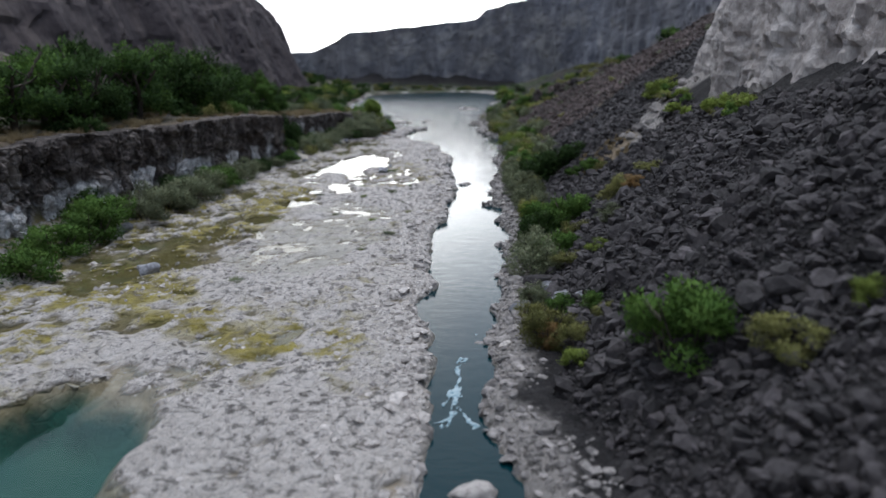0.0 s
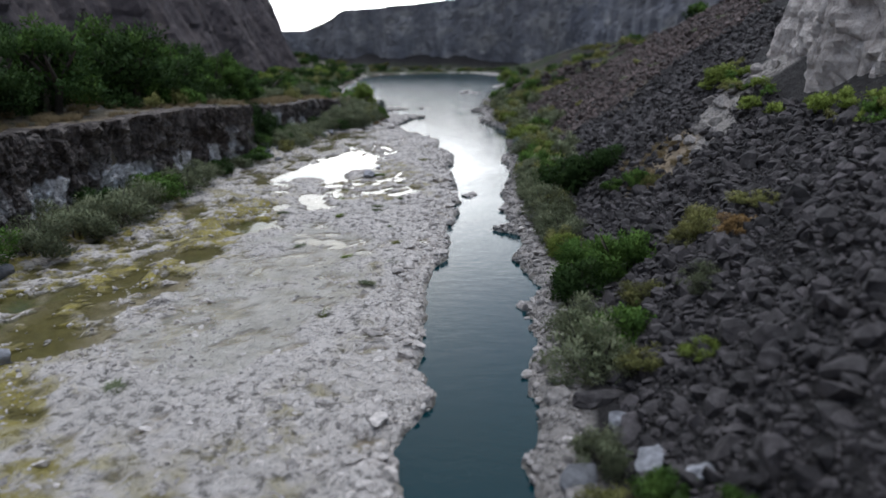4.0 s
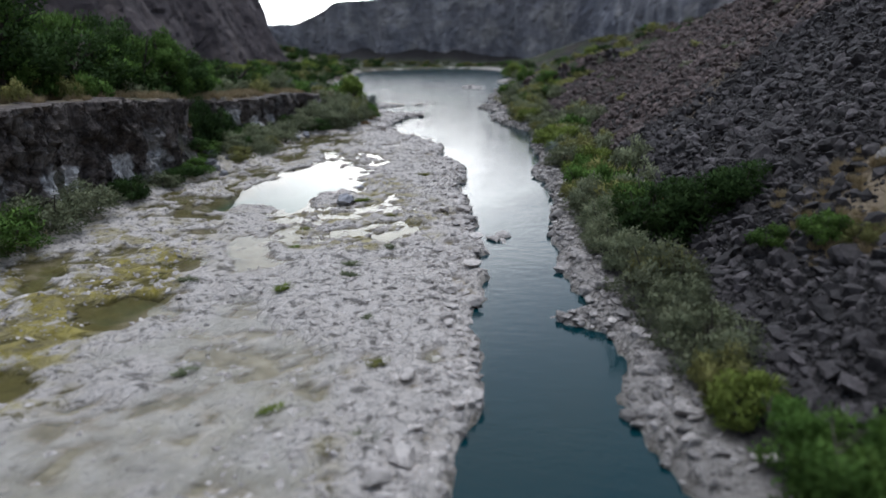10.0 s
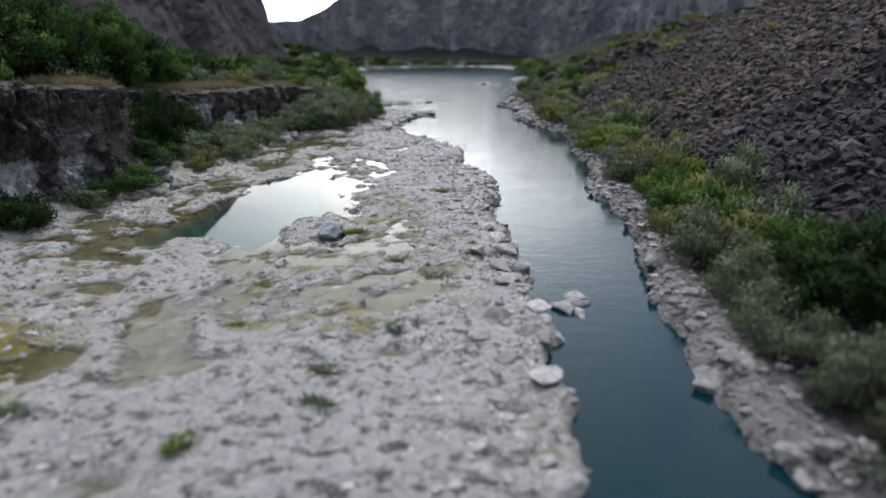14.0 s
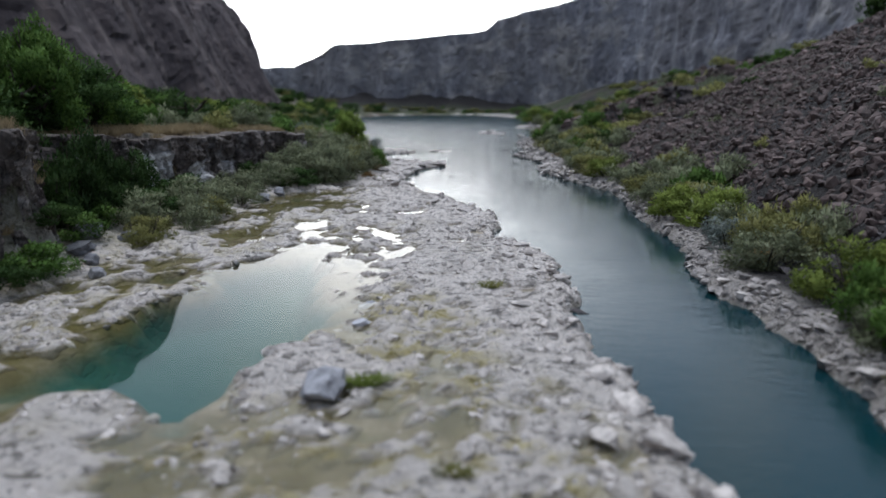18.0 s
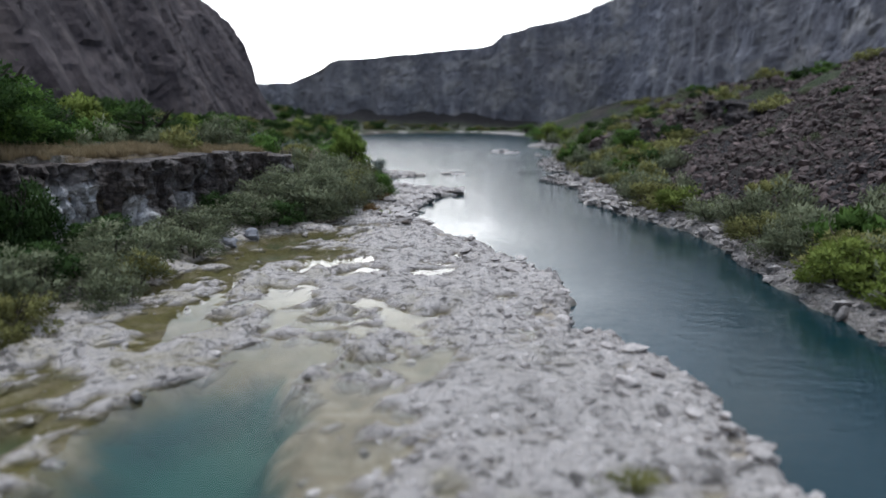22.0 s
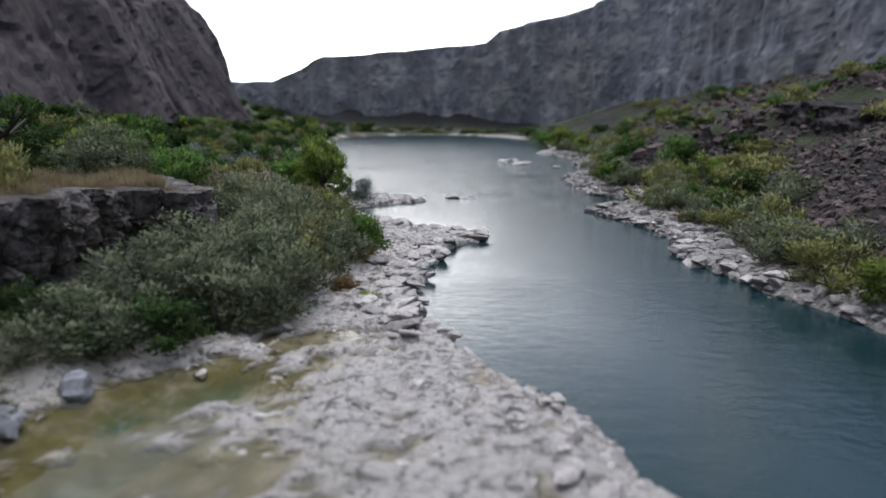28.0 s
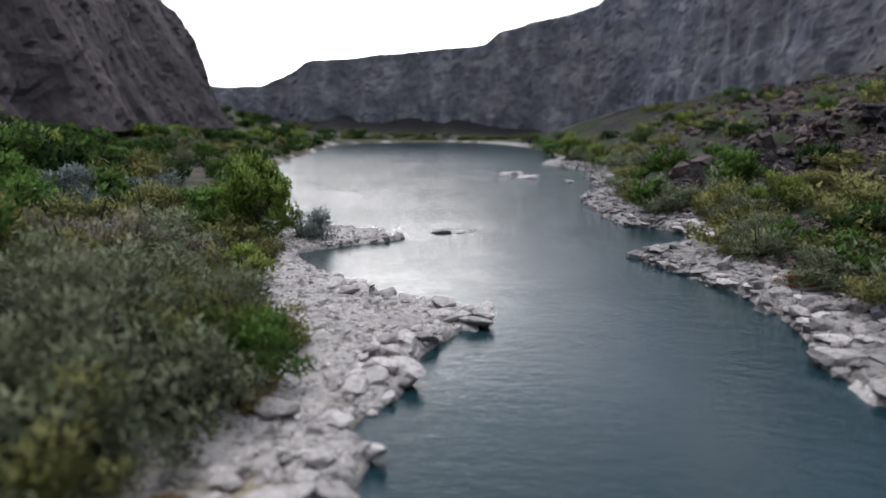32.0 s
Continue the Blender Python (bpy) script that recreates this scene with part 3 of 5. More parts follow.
    m["sand"] = (1 - lf) * ease(to_line(x, y, [(6.4, 80), (8.0, 83.5)]) + 2.4 * fbm(x / 2.0, y / 2.0, 3, 65), 2.5, 1.1) + 0.45 * (1 - lf) * ease(to_line(x, y, [(4, 112), (10, 122), (20, 134)]) + 2.4 * fbm(x / 2, y / 2, 3, 66), 1.6, 0.3)
    m["sand"] = m["sand"] + 0.75 * lf * on_wall * ease(far_in, 9, 2) * ease(fbm(x / 3, y / 3, 3, 67), -0.25, 0.1)
    m["sand"] = np.clip(m["sand"], 0, 1)
    m["wet"] = lf * ease(x - edge, 16, 3) * ease(d, 3, 10) * (1 - on_wall) + lf * 0.55 * ease(to_line(x, y, [(-12, 36), (-20, 40), (-30, 44)]), 5, 1.5) + lf * 0.6 * ease(fbm(x / 9, y / 9, 2, 68), 0.12, 0.3) * ease(d, 2, 5) * (1 - on_wall)
    m["wet"] = np.clip(m["wet"], 0, 1)
    m["silt"] = 0.95 * lf * silty * (1 - on_wall) * ease(shelf, POOL_LEVEL + 0.22, POOL_LEVEL + 0.08)
    m["under"] = lf * ease(z, POOL_LEVEL + 0.05, POOL_LEVEL - 0.02) * ease(d, 0.3, 1.0) * (1 - on_wall) + ease(d, 0.15, -0.1)
    m["wet"] = m["wet"] * (1 - 0.7 * ease(y, 78, 100) * (1 - m["under"]))
    m["wet"] = np.maximum(m["wet"], 0.7 * plashy * lf)
    m["soil"] = np.maximum(m["soil"], 0.9 * lf * ease(y, 205, 250) * ease(d, 1.5, 6))
    m["soil"] = m["soil"] * ease(y, 494, 486)
    m["algae"] = lf * np.clip(ease(to_line(x, y, [(-26, 44), (-29, 50), (-30.4, 58), (-28.5, 66), (-29, 76), (-31, 84)]) + 2.2 * fbm(x / 4, y / 4, 3, 70), 4.2, 1.2) + ease(to_line(x, y, [(-14, 35.5), (-22, 39.5)]) + 2 * fbm(x / 3, y / 3, 3, 77), 2.6, 0.8), 0, 1)
    m["wet"] = np.maximum(m["wet"], m["algae"]) * (1 - 0.75 * silty)
    m["deep"] = np.clip(ease(z, 0.12, -0.65), 0, 1)
    return z, d, left, m


def steps(knots):
    """Grid lines: from each knot to the next at the spacing given with it, growing evenly."""
    out = [knots[0][0]]
    for (a, sa), (b, sb) in zip(knots[:-1], knots[1:]):
        while out[-1] + 1e-6 < b:
            u = (out[-1] - a) / (b - a)
            out.append(out[-1] + sa + (sb - sa) * u)
        out[-1] = b
    return np.array(out)


def mesh_grid(name, X, Y, Z, keep=None):
    h, w = X.shape
    me = bpy.data.meshes.new(name)
    idx = np.arange(h * w).reshape(h, w)
    quads = np.stack([idx[:-1, :-1], idx[:-1, 1:], idx[1:, 1:], idx[1:, :-1]], -1).reshape(-1, 4)
    co = np.stack([X, Y, Z], -1).reshape(-1, 3)
    if keep is not None:
        quads = quads[keep.reshape(-1)]
        used, quads = np.unique(quads, return_inverse=True)
        quads = quads.reshape(-1, 4)
        co = co[used]
    fill_mesh(me, co, quads)
    return me


def fill_mesh(me, co, faces):
    faces = np.asarray(faces)
    n = faces.shape[1]
    me.vertices.add(len(co))
    me.vertices.foreach_set("co", np.ascontiguousarray(co, np.float32).ravel())
    me.loops.add(faces.size)
    me.loops.foreach_set("vertex_index", np.ascontiguousarray(faces, np.int32).ravel())
    me.polygons.add(len(faces))
    me.polygons.foreach_set("loop_start", np.arange(0, faces.size, n, dtype=np.int32))
    me.update(calc_edges=True)
    me.polygons.foreach_set("use_smooth", np.zeros(len(faces), bool))


xs = steps([(-2600, 400), (-420, 20), (-160, 6), (-60, 1.0), (-49, 0.36), (-2, 0.36), (14, 0.6), (40, 3), (130, 10), (320, 100), (2600, 500)])
ys = steps([(-2600, 500), (-300, 30), (0, 3), (18, 0.42), (190, 0.42), (225, 0.8), (300, 2.5), (540, 6), (700, 30), (3200, 500)])
GX, GY = np.meshgrid(xs, ys)
GZ, GD, GL, GM = land(GX, GY)
me = mesh_grid("ground", GX, GY, GZ)
for key, val in GM.items():
    a = me.attributes.new(key, "FLOAT", "POINT")
    a.data.foreach_set("value", np.ascontiguousarray(val, np.float32).ravel())
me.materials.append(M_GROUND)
me.polygons.foreach_set("use_smooth", np.ones(len(me.polygons), bool))
ground = tagged(new("ground", me), "pale grey rock shelf, dark talus and brushy canyon floor", "ground", kind="structure")

# the river, one level sheet, and the still water left in the hollows of the shelf
rx, ry = np.meshgrid(steps([(-140, 2), (40, 2)]), steps([(-600, 20), (0, 2), (500, 2)]))
ccx, ccy = 0.5 * (rx[:-1, :-1] + rx[1:, 1:]), 0.5 * (ry[:-1, :-1] + ry[1:, 1:])
me = mesh_grid("river", rx, ry, rx * 0, within(ccx, ccy, RIVER) | (to_line(ccx, ccy, RIVER, True) < 3.2))
me.materials.append(M_RIVER)
tagged(new("river", me), "teal river water, smooth with faint ripples, reflecting the pale sky", "river", kind="structure")

cx, cy = 0.25 * (GX[:-1, :-1] + GX[1:, :-1] + GX[:-1, 1:] + GX[1:, 1:]), 0.25 * (GY[:-1, :-1] + GY[1:, :-1] + GY[:-1, 1:] + GY[1:, 1:])
low = np.minimum(np.minimum(GZ[:-1, :-1], GZ[1:, :-1]), np.minimum(GZ[:-1, 1:], GZ[1:, 1:])) < POOL_LEVEL
keep = low & (cy > 5) & (cy < 158) & (cx > -46) & GL[:-1, :-1] & (GD[:-1, :-1] > 1.6) & (cx > side(cy, SHELF_EDGE) - 3)
me = mesh_grid("pool_water", GX, GY, GX * 0 + POOL_LEVEL, keep)
me.materials.append(M_POOL)
tagged(new("pool_water", me), "still shallow water standing in hollows of the rock shelf", "pool", kind="structure")


# ---------------------------------------------------------------- rock faces
def along(line, step):
    """Points, outward normals and lengths along a run of straight pieces, with its corners rounded off."""
    p = np.asarray(line, float)
    seg = np.r_[0, np.cumsum(np.hypot(*np.diff(p, axis=0).T))]
    s = np.arange(0, seg[-1], step)
    x, y = np.interp(s, seg, p[:, 0]), np.interp(s, seg, p[:, 1])
    k = max(1, int(4 / step)) if step < 1 else 3
    ker = np.ones(2 * k + 1) / (2 * k + 1)
    pad = lambda a: np.convolve(np.r_[[a[0]] * k, a, [a[-1]] * k], ker, "valid")
    x, y = pad(x), pad(y)
    tx, ty = np.gradient(x), np.gradient(y)
    n = np.hypot(tx, ty)
    return s, x, y, ty / n, -tx / n


def rock_face(name, line, step, base, top, rise, col, blocks, batter, material, label, category, back=60.0, seed=0, flip=1.0, rim=1.5, lean=0.0, course=1.6, crumble=1.1, bleach=(), warp=0.35, crisp=False):
    """A wall of rock along a line: columns, ledges and blocks stand out of it, and its top runs back as a flat rim."""
    s, x, y, nx, ny = along(line, step)
    nx, ny = nx * flip, ny * flip
    b, t = base(s, x, y), top(s, x, y)
    rows = int(np.max(t - b) / rise) + 2
    v = np.linspace(0, 1, rows)[:, None]
    z = b + (t - b) * v
    S = s[None, :] + 0 * v
    zz = z + warp * col * fbm(S / col, z / col, 2, seed + 3)
    ss = S + warp * col * fbm(S / col, z / col, 2, seed + 4)
    # upright columns, blocks between joints, and stepped ledges
    out = 1.5 * col * fbm(ss / (3.2 * col), zz / (14 * col), 3, seed + 1)
    g, w = cells(ss / (0.75 * col), zz / (course * col), seed + 2)
    g2, w2 = cells(ss / (0.3 * col), zz / (0.3 * course * col), seed + 12)
    out = out + blocks * (w - 0.5) * ease(g, 0, 0.1) - 0.35 * blocks * ease(g, 0.12, 0.0) + 0.35 * blocks * (w2 - 0.5)
    led = zz / (5.5 * col) + 0.5 * fbm(S / (9 * col), zz / (9 * col), 2, seed + 6)
    out = out - 0.55 * col * np.floor(led) * batter - (z - b) * 0.10 * batter + 0.2 * blocks * fbm(ss / (0.3 * col), zz / (0.3 * col), 3, seed + 7)
    out = out + 0.55 * col * np.floor(b / (5.5 * col)) * batter
    out = out - lean * (z - b)
    rubble = fbm(ss / (1.1 * col), zz / (0.8 * col), 4, seed + 8)
    if crisp:
        # broken along flat joints
        rubble = np.floor(6 * rubble) / 6 + 0.1 * rubble
    out = out + crumble * blocks * rubble
    X, Y = x + nx * out, y + ny * out
    # rounded rim and the flat behind it
    extra = [(0.25 * rim, 0.15 * rim), (rim, 0.25 * rim), (back * 0.2, 0.3 * rim), (back, 0.4 * rim)]
    for run, up in extra:
        X = np.vstack([X, X[rows - 1] - nx * run])
        Y = np.vstack([Y, Y[rows - 1] - ny * run])
        z = np.vstack([z, z[rows - 1] + up])
    me = mesh_grid(name, X, Y, z)
    me.materials.append(material)
    if bleach:
        # where floods have washed the rock white: y, half length, height
        f = np.zeros_like(X)
        for y0, half, up in bleach:
            f = np.maximum(f, ease(np.abs(Y - y0) / half, 1.15, 0.7) * ease(z - up, 0.8, -0.6))
        a = me.attributes.new("bleach", "FLOAT", "POINT")
        a.data.foreach_set("value", np.ascontiguousarray(f * 0.5, np.float32).ravel())
    return tagged(new(name, me), label, category, kind="structure")


def flat(zv):
    return lambda s, x, y: np.full_like(s, zv)


def by_y(pairs):
    ky, kz = zip(*pairs)
    return lambda s, x, y: np.interp(y, ky, kz)


def ragged(fn, size, amount, seed):
    return lambda s, x, y: fn(s, x, y) + amount * fbm(s / size, 0 * s, 4, seed)


# the low wall behind the shelf
rock_face("bench_wall", WALL_LINE, 0.15, flat(0.2), ragged(by_y([(0, 9.3), (60, 9.1), (95, 8.9), (114, 7.8), (120, 7.0), (140, 6.3), (163, 5.5), (170, 5)]), 4, 0.6, 71), 0.16,
          1.5, 1.15, 0.03, M_WALL, "dark weathered basalt wall with flood-bleached white patches", "rock wall", back=2.6, seed=100, rim=0.2, course=2.0, crumble=0.55, warp=0.08, crisp=True,
          bleach=[(133.5, 3.4, 5.0), (139.4, 1.2, 4.0), (118, 1.2, 4.5), (102, 2.4, 4.2), (107.5, 1.6, 3.2), (94, 3, 4.2), (84, 4, 4.5), (73, 3.5, 4.6), (62, 4, 4.5), (52, 3, 4)])

# the canyon's own walls: left, the bend far ahead with the right side, and the pale band above the talus
rock_face("canyon_wall_left", [(-88, -400), (-90, 0), (-94, 120), (-106, 240), (-136, 372), (-141, 398), (-180, 414), (-330, 450)], 1.6,
          flat(8.0), ragged(by_y([(-400, 85), (120, 78), (300, 66), (372, 54), (400, 44), (440, 42)]), 30, 5, 72), 1.6,
          7.0, 1.5, 0.5, M_CLIFF_L, "high brown canyon wall in stepped ledges", "cliff", back=900, seed=200, lean=0.42, crumble=0.3, warp=0.15)
rock_face("canyon_wall_far", [(-420, 560), (-300, 545), (-200, 527), (-110, 514), (-54, 518), (-20, 500), (10, 465), (40, 400), (60, 330), (76, 250), (84, 160), (86, 60), (90, 0), (95, -400)], 1.6,
          flat(5.0), ragged(lambda s, x, y: np.where(y > 460, np.interp(x, [-420, -190, -156, -108, -60, -52, 10], [30, 31, 42, 45.5, 50, 56, 67]), np.interp(y, [0, 200, 400, 465], [78, 76, 74, 68])), 30, 2.5, 73), 1.6,
          6.0, 1.4, 0.12, M_CLIFF, "high grey canyon wall with upright pale streaks", "cliff", back=900, seed=300, crumble=0.6, course=3.0)
rock_face("pale_cliff_band", [(34, -20), (22.5, 28), (20, 45), (18, 60), (16.4, 76), (16.0, 89), (20, 96), (30, 109), (44, 126)], 0.5,
          ragged(by_y([(0, 10), (60, 10.8), (76, 10.4), (90, 10.6), (109, 19), (126, 26)]), 6, 1.2, 75), ragged(by_y([(0, 30), (89, 30), (109, 31), (126, 34)]), 12, 3, 74), 0.5,
          1.8, 0.55, 0.12, M_PALE, "pale grey broken cliff band above the talus", "cliff", back=40, seed=400, flip=-1.0, lean=0.18, course=0.7, crumble=0.5, warp=0.1, crisp=True)
# a dark lava ledge that breaks the slope far up the right bank
rock_face("lava_ledge", [(26, 200), (9, 208), (4, 223), (6, 245), (9, 275), (30, 302)], 0.4, flat(3.0), ragged(flat(10.9), 7, 1.4, 76), 0.4,
          1.6, 1.1, 0.05, M_LAVA, "dark broken lava ledge across the brushy slope", "rock ledge", back=9, seed=500, flip=-1.0, rim=0.3, lean=0.12, course=0.8, crumble=0.9, warp=0.1, crisp=True)


# ---------------------------------------------------------------- stones
def part(name, me, material, parent, label=""):
    ob = new(name, me)
    if not me.materials:
        me.materials.append(material)
    ob.parent = parent
    if label:
        ob["label"] = label
    return ob


def stone_shape(seed, sub=2, flatness=0.6, cuts=7):
    """Corners and faces of a broken stone: a ball cut flat on several sides."""
    r = random.Random(seed)
    bm = bmesh.new()
    bmesh.ops.create_icosphere(bm, subdivisions=sub + 1, radius=1.0)
    for _ in range(cuts):
        n = Vector((r.gauss(0, 1), r.gauss(0, 1), r.gauss(0, 0.8))).normalized()
        lim = r.uniform(0.35, 0.75)
        for v in bm.verts:
            over = v.co.dot(n) - lim
            if over > 0:
                v.co -= n * over
    for v in bm.verts:
        v.co *= 1 + 0.3 * noise.noise(v.co * 1.7 + Vector((seed, 0, 0)))
        v.co.z *= flatness
    bm.verts.index_update()
    co = np.array([v.co[:] for v in bm.verts])
    fa = np.array([[v.index for v in f.verts] for f in bm.faces])
    bm.free()
    return co, fa


SHAPES = [stone_shape(i, 1, 0.7) for i in range(10)]
SLABS = [stone_shape(40 + i, 1, 0.4, 7) for i in range(8)]
CHIPS = [stone_shape(70 + i, 0, 0.82, 3) for i in range(14)]


def heap(name, shapes, px, py, pz, size, tilt, material, label, category, seed):
    """Many stones joined into one mesh."""
    rng = np.random.default_rng(seed)
    cos, fas, base = [], [], 0
    pick = rng.integers(0, len(shapes), len(px))
    for k, (co, fa) in enumerate(shapes):
        w = np.nonzero(pick == k)[0]
        if not len(w):
            continue
        n = len(w)
        a = rng.uniform(0, 2 * np.pi, n)
        tx, ty = rng.uniform(-tilt, tilt, n), rng.uniform(-tilt, tilt, n)
        sc = size[w][:, None] * rng.uniform(0.7, 1.35, (n, 3))
        p = co[None] * sc[:, None, :]
        c, s = np.cos(a)[:, None], np.sin(a)[:, None]
        X, Y = p[..., 0] * c - p[..., 1] * s, p[..., 0] * s + p[..., 1] * c
        Z = p[..., 2] + X * np.tan(tx)[:, None] + Y * np.tan(ty)[:, None]
        q = np.stack([X + px[w][:, None], Y + py[w][:, None], Z + pz[w][:, None]], -1)
        cos.append(q.reshape(-1, 3))
        fas.append((fa[None] + (np.arange(n) * len(co))[:, None, None] + base).reshape(-1, 3))
        base += n * len(co)
    me = bpy.data.meshes.new(name)
    fill_mesh(me, np.concatenate(cos), np.concatenate(fas))
    me.materials.append(material)
    return tagged(new(name, me), label, category, kind="stuff")


def height(x, y):
    return land(np.atleast_1d(np.asarray(x, float)), np.atleast_1d(np.asarray(y, float)))[0]


def scatter(n, x0, x1, y0, y1, seed):
    rng = np.random.default_rng(seed)
    x, y = rng.uniform(x0, x1, n), rng.uniform(y0, y1, n)
    return x, y, rng


# rubble of the talus slope, closer where the way leads past it
def talus_field(n, x0, x1, y0, y1, seed):
    x, y, rng = scatter(n, x0, x1, y0, y1, seed)
    z, d, lf, mk = land(x, y)
    cl = np.interp(y, [-20, 28, 45, 60, 76, 89, 96, 109, 126, 150], [34, 21.5, 19, 17, 15.4, 15, 19, 29, 43, 60])
    ok = (~lf) & (d > 3.4) & (x < cl) & (mk["talus"] > 0.5) & (mk["grass"] < 0.4) & ((mk["sand"] < 0.5) | (rng.uniform(0, 1, n) < 0.35))
    return x[ok], y[ok], z[ok], rng


x, y, z, rng = talus_field(44000, -8, 24, 18, 118, 5)
size = 0.10 + 0.48 * rng.uniform(0, 1, len(x)) ** 6
heap("talus_rubble", CHIPS, x, y, z + 0.1 * size, size, 0.45, M_TALUS, "dark broken basalt blocks covering the steep slope", "rubble", 6)
x, y, z, rng = talus_field(26000, -4, 20, 18, 100, 35)
size = 0.06 + 0.14 * rng.uniform(0, 1, len(x)) ** 2
heap("talus_rubble", CHIPS, x, y, z + 0.05, size, 0.6, M_TALUS, "small dark basalt fragments filling the slope between the blocks", "rubble", 36)
x, y, z, rng = talus_field(34000, -16, 40, 118, 240, 15)
size = 0.15 + 0.45 * rng.uniform(0, 1, len(x)) ** 4
heap("talus_rubble", CHIPS, x, y, z + 0.1 * size, size, 0.45, M_BROWN, "brown-grey broken basalt blocks on the farther slope", "rubble", 16)

x, y, z, rng = talus_field(7000, -16, 78, 225, 400, 25)
size = 0.4 + 1.0 * rng.uniform(0, 1, len(x)) ** 4
heap("talus_rubble", CHIPS, x, y, z + 0.1 * size, size, 0.45, M_BROWN, "brown-grey broken basalt blocks below the far cliff", "rubble", 26)

# broken plates and cobbles of the pale shelf
x, y, rng = scatter(95000, -52, 0, 15, 208, 7)
z, d, lf, mk = land(x, y)
ok = lf & (d > 0.2) & (x > side(y, SHELF_EDGE) - 2) & (z > 0.2) & (rng.uniform(0, 1, len(x)) < 0.14 + 0.78 * np.interp(y, [100, 125], [1.0, 0.55]) * np.clip(ease(d, 9, 1) + ease(fbm(x / 5, y / 5, 3, 81), 0.0, 0.3), 0, 1))
x, y, z, d = x[ok], y[ok], z[ok], d[ok]
size = 0.07 + 0.24 * rng.uniform(0, 1, len(x)) ** 4 + 0.12 * ease(d, 3, 0.5) * rng.uniform(0, 1, len(x)) + 0.2 * ease(y, 150, 165) * rng.uniform(0, 1, len(x)) ** 2
heap("shelf_rubble", SLABS[:3] + CHIPS + [(k * (1, 1, 0.6), f) for k, f in CHIPS], x, y, z - 0.32 * size, size, 0.38, M_STONE, "pale grey plates and cobbles lying on the rock shelf", "rubble", 8)

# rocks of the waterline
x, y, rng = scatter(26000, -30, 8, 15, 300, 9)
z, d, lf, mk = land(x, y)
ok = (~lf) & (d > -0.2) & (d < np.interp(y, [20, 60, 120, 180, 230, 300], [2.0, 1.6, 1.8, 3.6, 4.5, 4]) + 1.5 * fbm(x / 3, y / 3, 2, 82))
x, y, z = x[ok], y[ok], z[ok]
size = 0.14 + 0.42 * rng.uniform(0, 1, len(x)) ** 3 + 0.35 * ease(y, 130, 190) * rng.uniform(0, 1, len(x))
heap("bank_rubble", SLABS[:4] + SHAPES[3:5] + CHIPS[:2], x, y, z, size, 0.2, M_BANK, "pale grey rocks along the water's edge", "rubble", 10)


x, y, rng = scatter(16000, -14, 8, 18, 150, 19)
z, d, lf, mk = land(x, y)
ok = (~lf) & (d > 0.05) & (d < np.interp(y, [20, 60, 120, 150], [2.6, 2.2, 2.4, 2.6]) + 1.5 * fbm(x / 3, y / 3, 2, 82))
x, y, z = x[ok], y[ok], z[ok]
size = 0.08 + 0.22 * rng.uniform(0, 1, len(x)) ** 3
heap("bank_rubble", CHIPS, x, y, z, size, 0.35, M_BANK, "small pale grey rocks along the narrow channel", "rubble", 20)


def stone_meshes(shapes, material, tag):
    out = []
    for co, fa in shapes:
        me = bpy.data.meshes.new(tag)
        fill_mesh(me, co, fa)
        me.materials.append(material)
        out.append(me)
    return out


TALUS_ME = stone_meshes([stone_shape(100 + i, 1, 0.75, 8) for i in range(6)], M_TALUS, "talus_block")
PALE_ME = stone_meshes([stone_shape(120 + i, 1, 0.42, 8) for i in range(8)], M_STONE, "pale_stone")
ROUND_ME = stone_meshes([stone_shape(160 + i, 2, 0.55, 4) for i in range(6)], M_STONE, "worn_stone")
for me in ROUND_ME:
    me.polygons.foreach_set("use_smooth", np.ones(len(me.polygons), bool))
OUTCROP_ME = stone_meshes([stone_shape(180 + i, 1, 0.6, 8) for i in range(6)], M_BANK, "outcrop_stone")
BLUE_ME = stone_meshes([stone_shape(140 + i, 2, 0.62, 12) for i in range(5)], M_BLUE, "grey_boulder")


def set_stone(name, me, x, y, s, rnd, label="", category="", group="", parent=None, sink=0.12, stretch=(1, 1, 1), tilt=8):
    z = float(height(x, y)[0])
    if z < -0.06:
        sink = 0.3
    ob = new(name, me)
    ob.matrix_world = pose(x, y, max(z, -0.06) + s * 0.3 - sink * s, rnd.uniform(-tilt, tilt), rnd.uniform(-tilt, tilt), rnd.uniform(0, 360)) @ Matrix.Diagonal((s * stretch[0], s * stretch[1], s * stretch[2], 1))
    if parent:
        ob.parent = parent
    else:
        tagged(ob, label, category, group)
    return ob


rnd = random.Random(3)
# large blocks lying loose on the talus
for i in range(170):
    y = rnd.uniform(26, 118)
    x = float(side(y, RIGHT_BANK)) + rnd.uniform(5.5, 17)
    if x > np.interp(y, [28, 45, 60, 76, 90, 118], [20, 18, 16, 14.4, 14, 30]):
        continue
    set_stone("boulder", TALUS_ME[i % 6], x, y, rnd.choice((0.35, 0.4, 0.5, 0.6, 0.7, 0.95)), rnd, "dark angular basalt boulder on the talus slope", "boulder", "boulders on the talus", tilt=25)
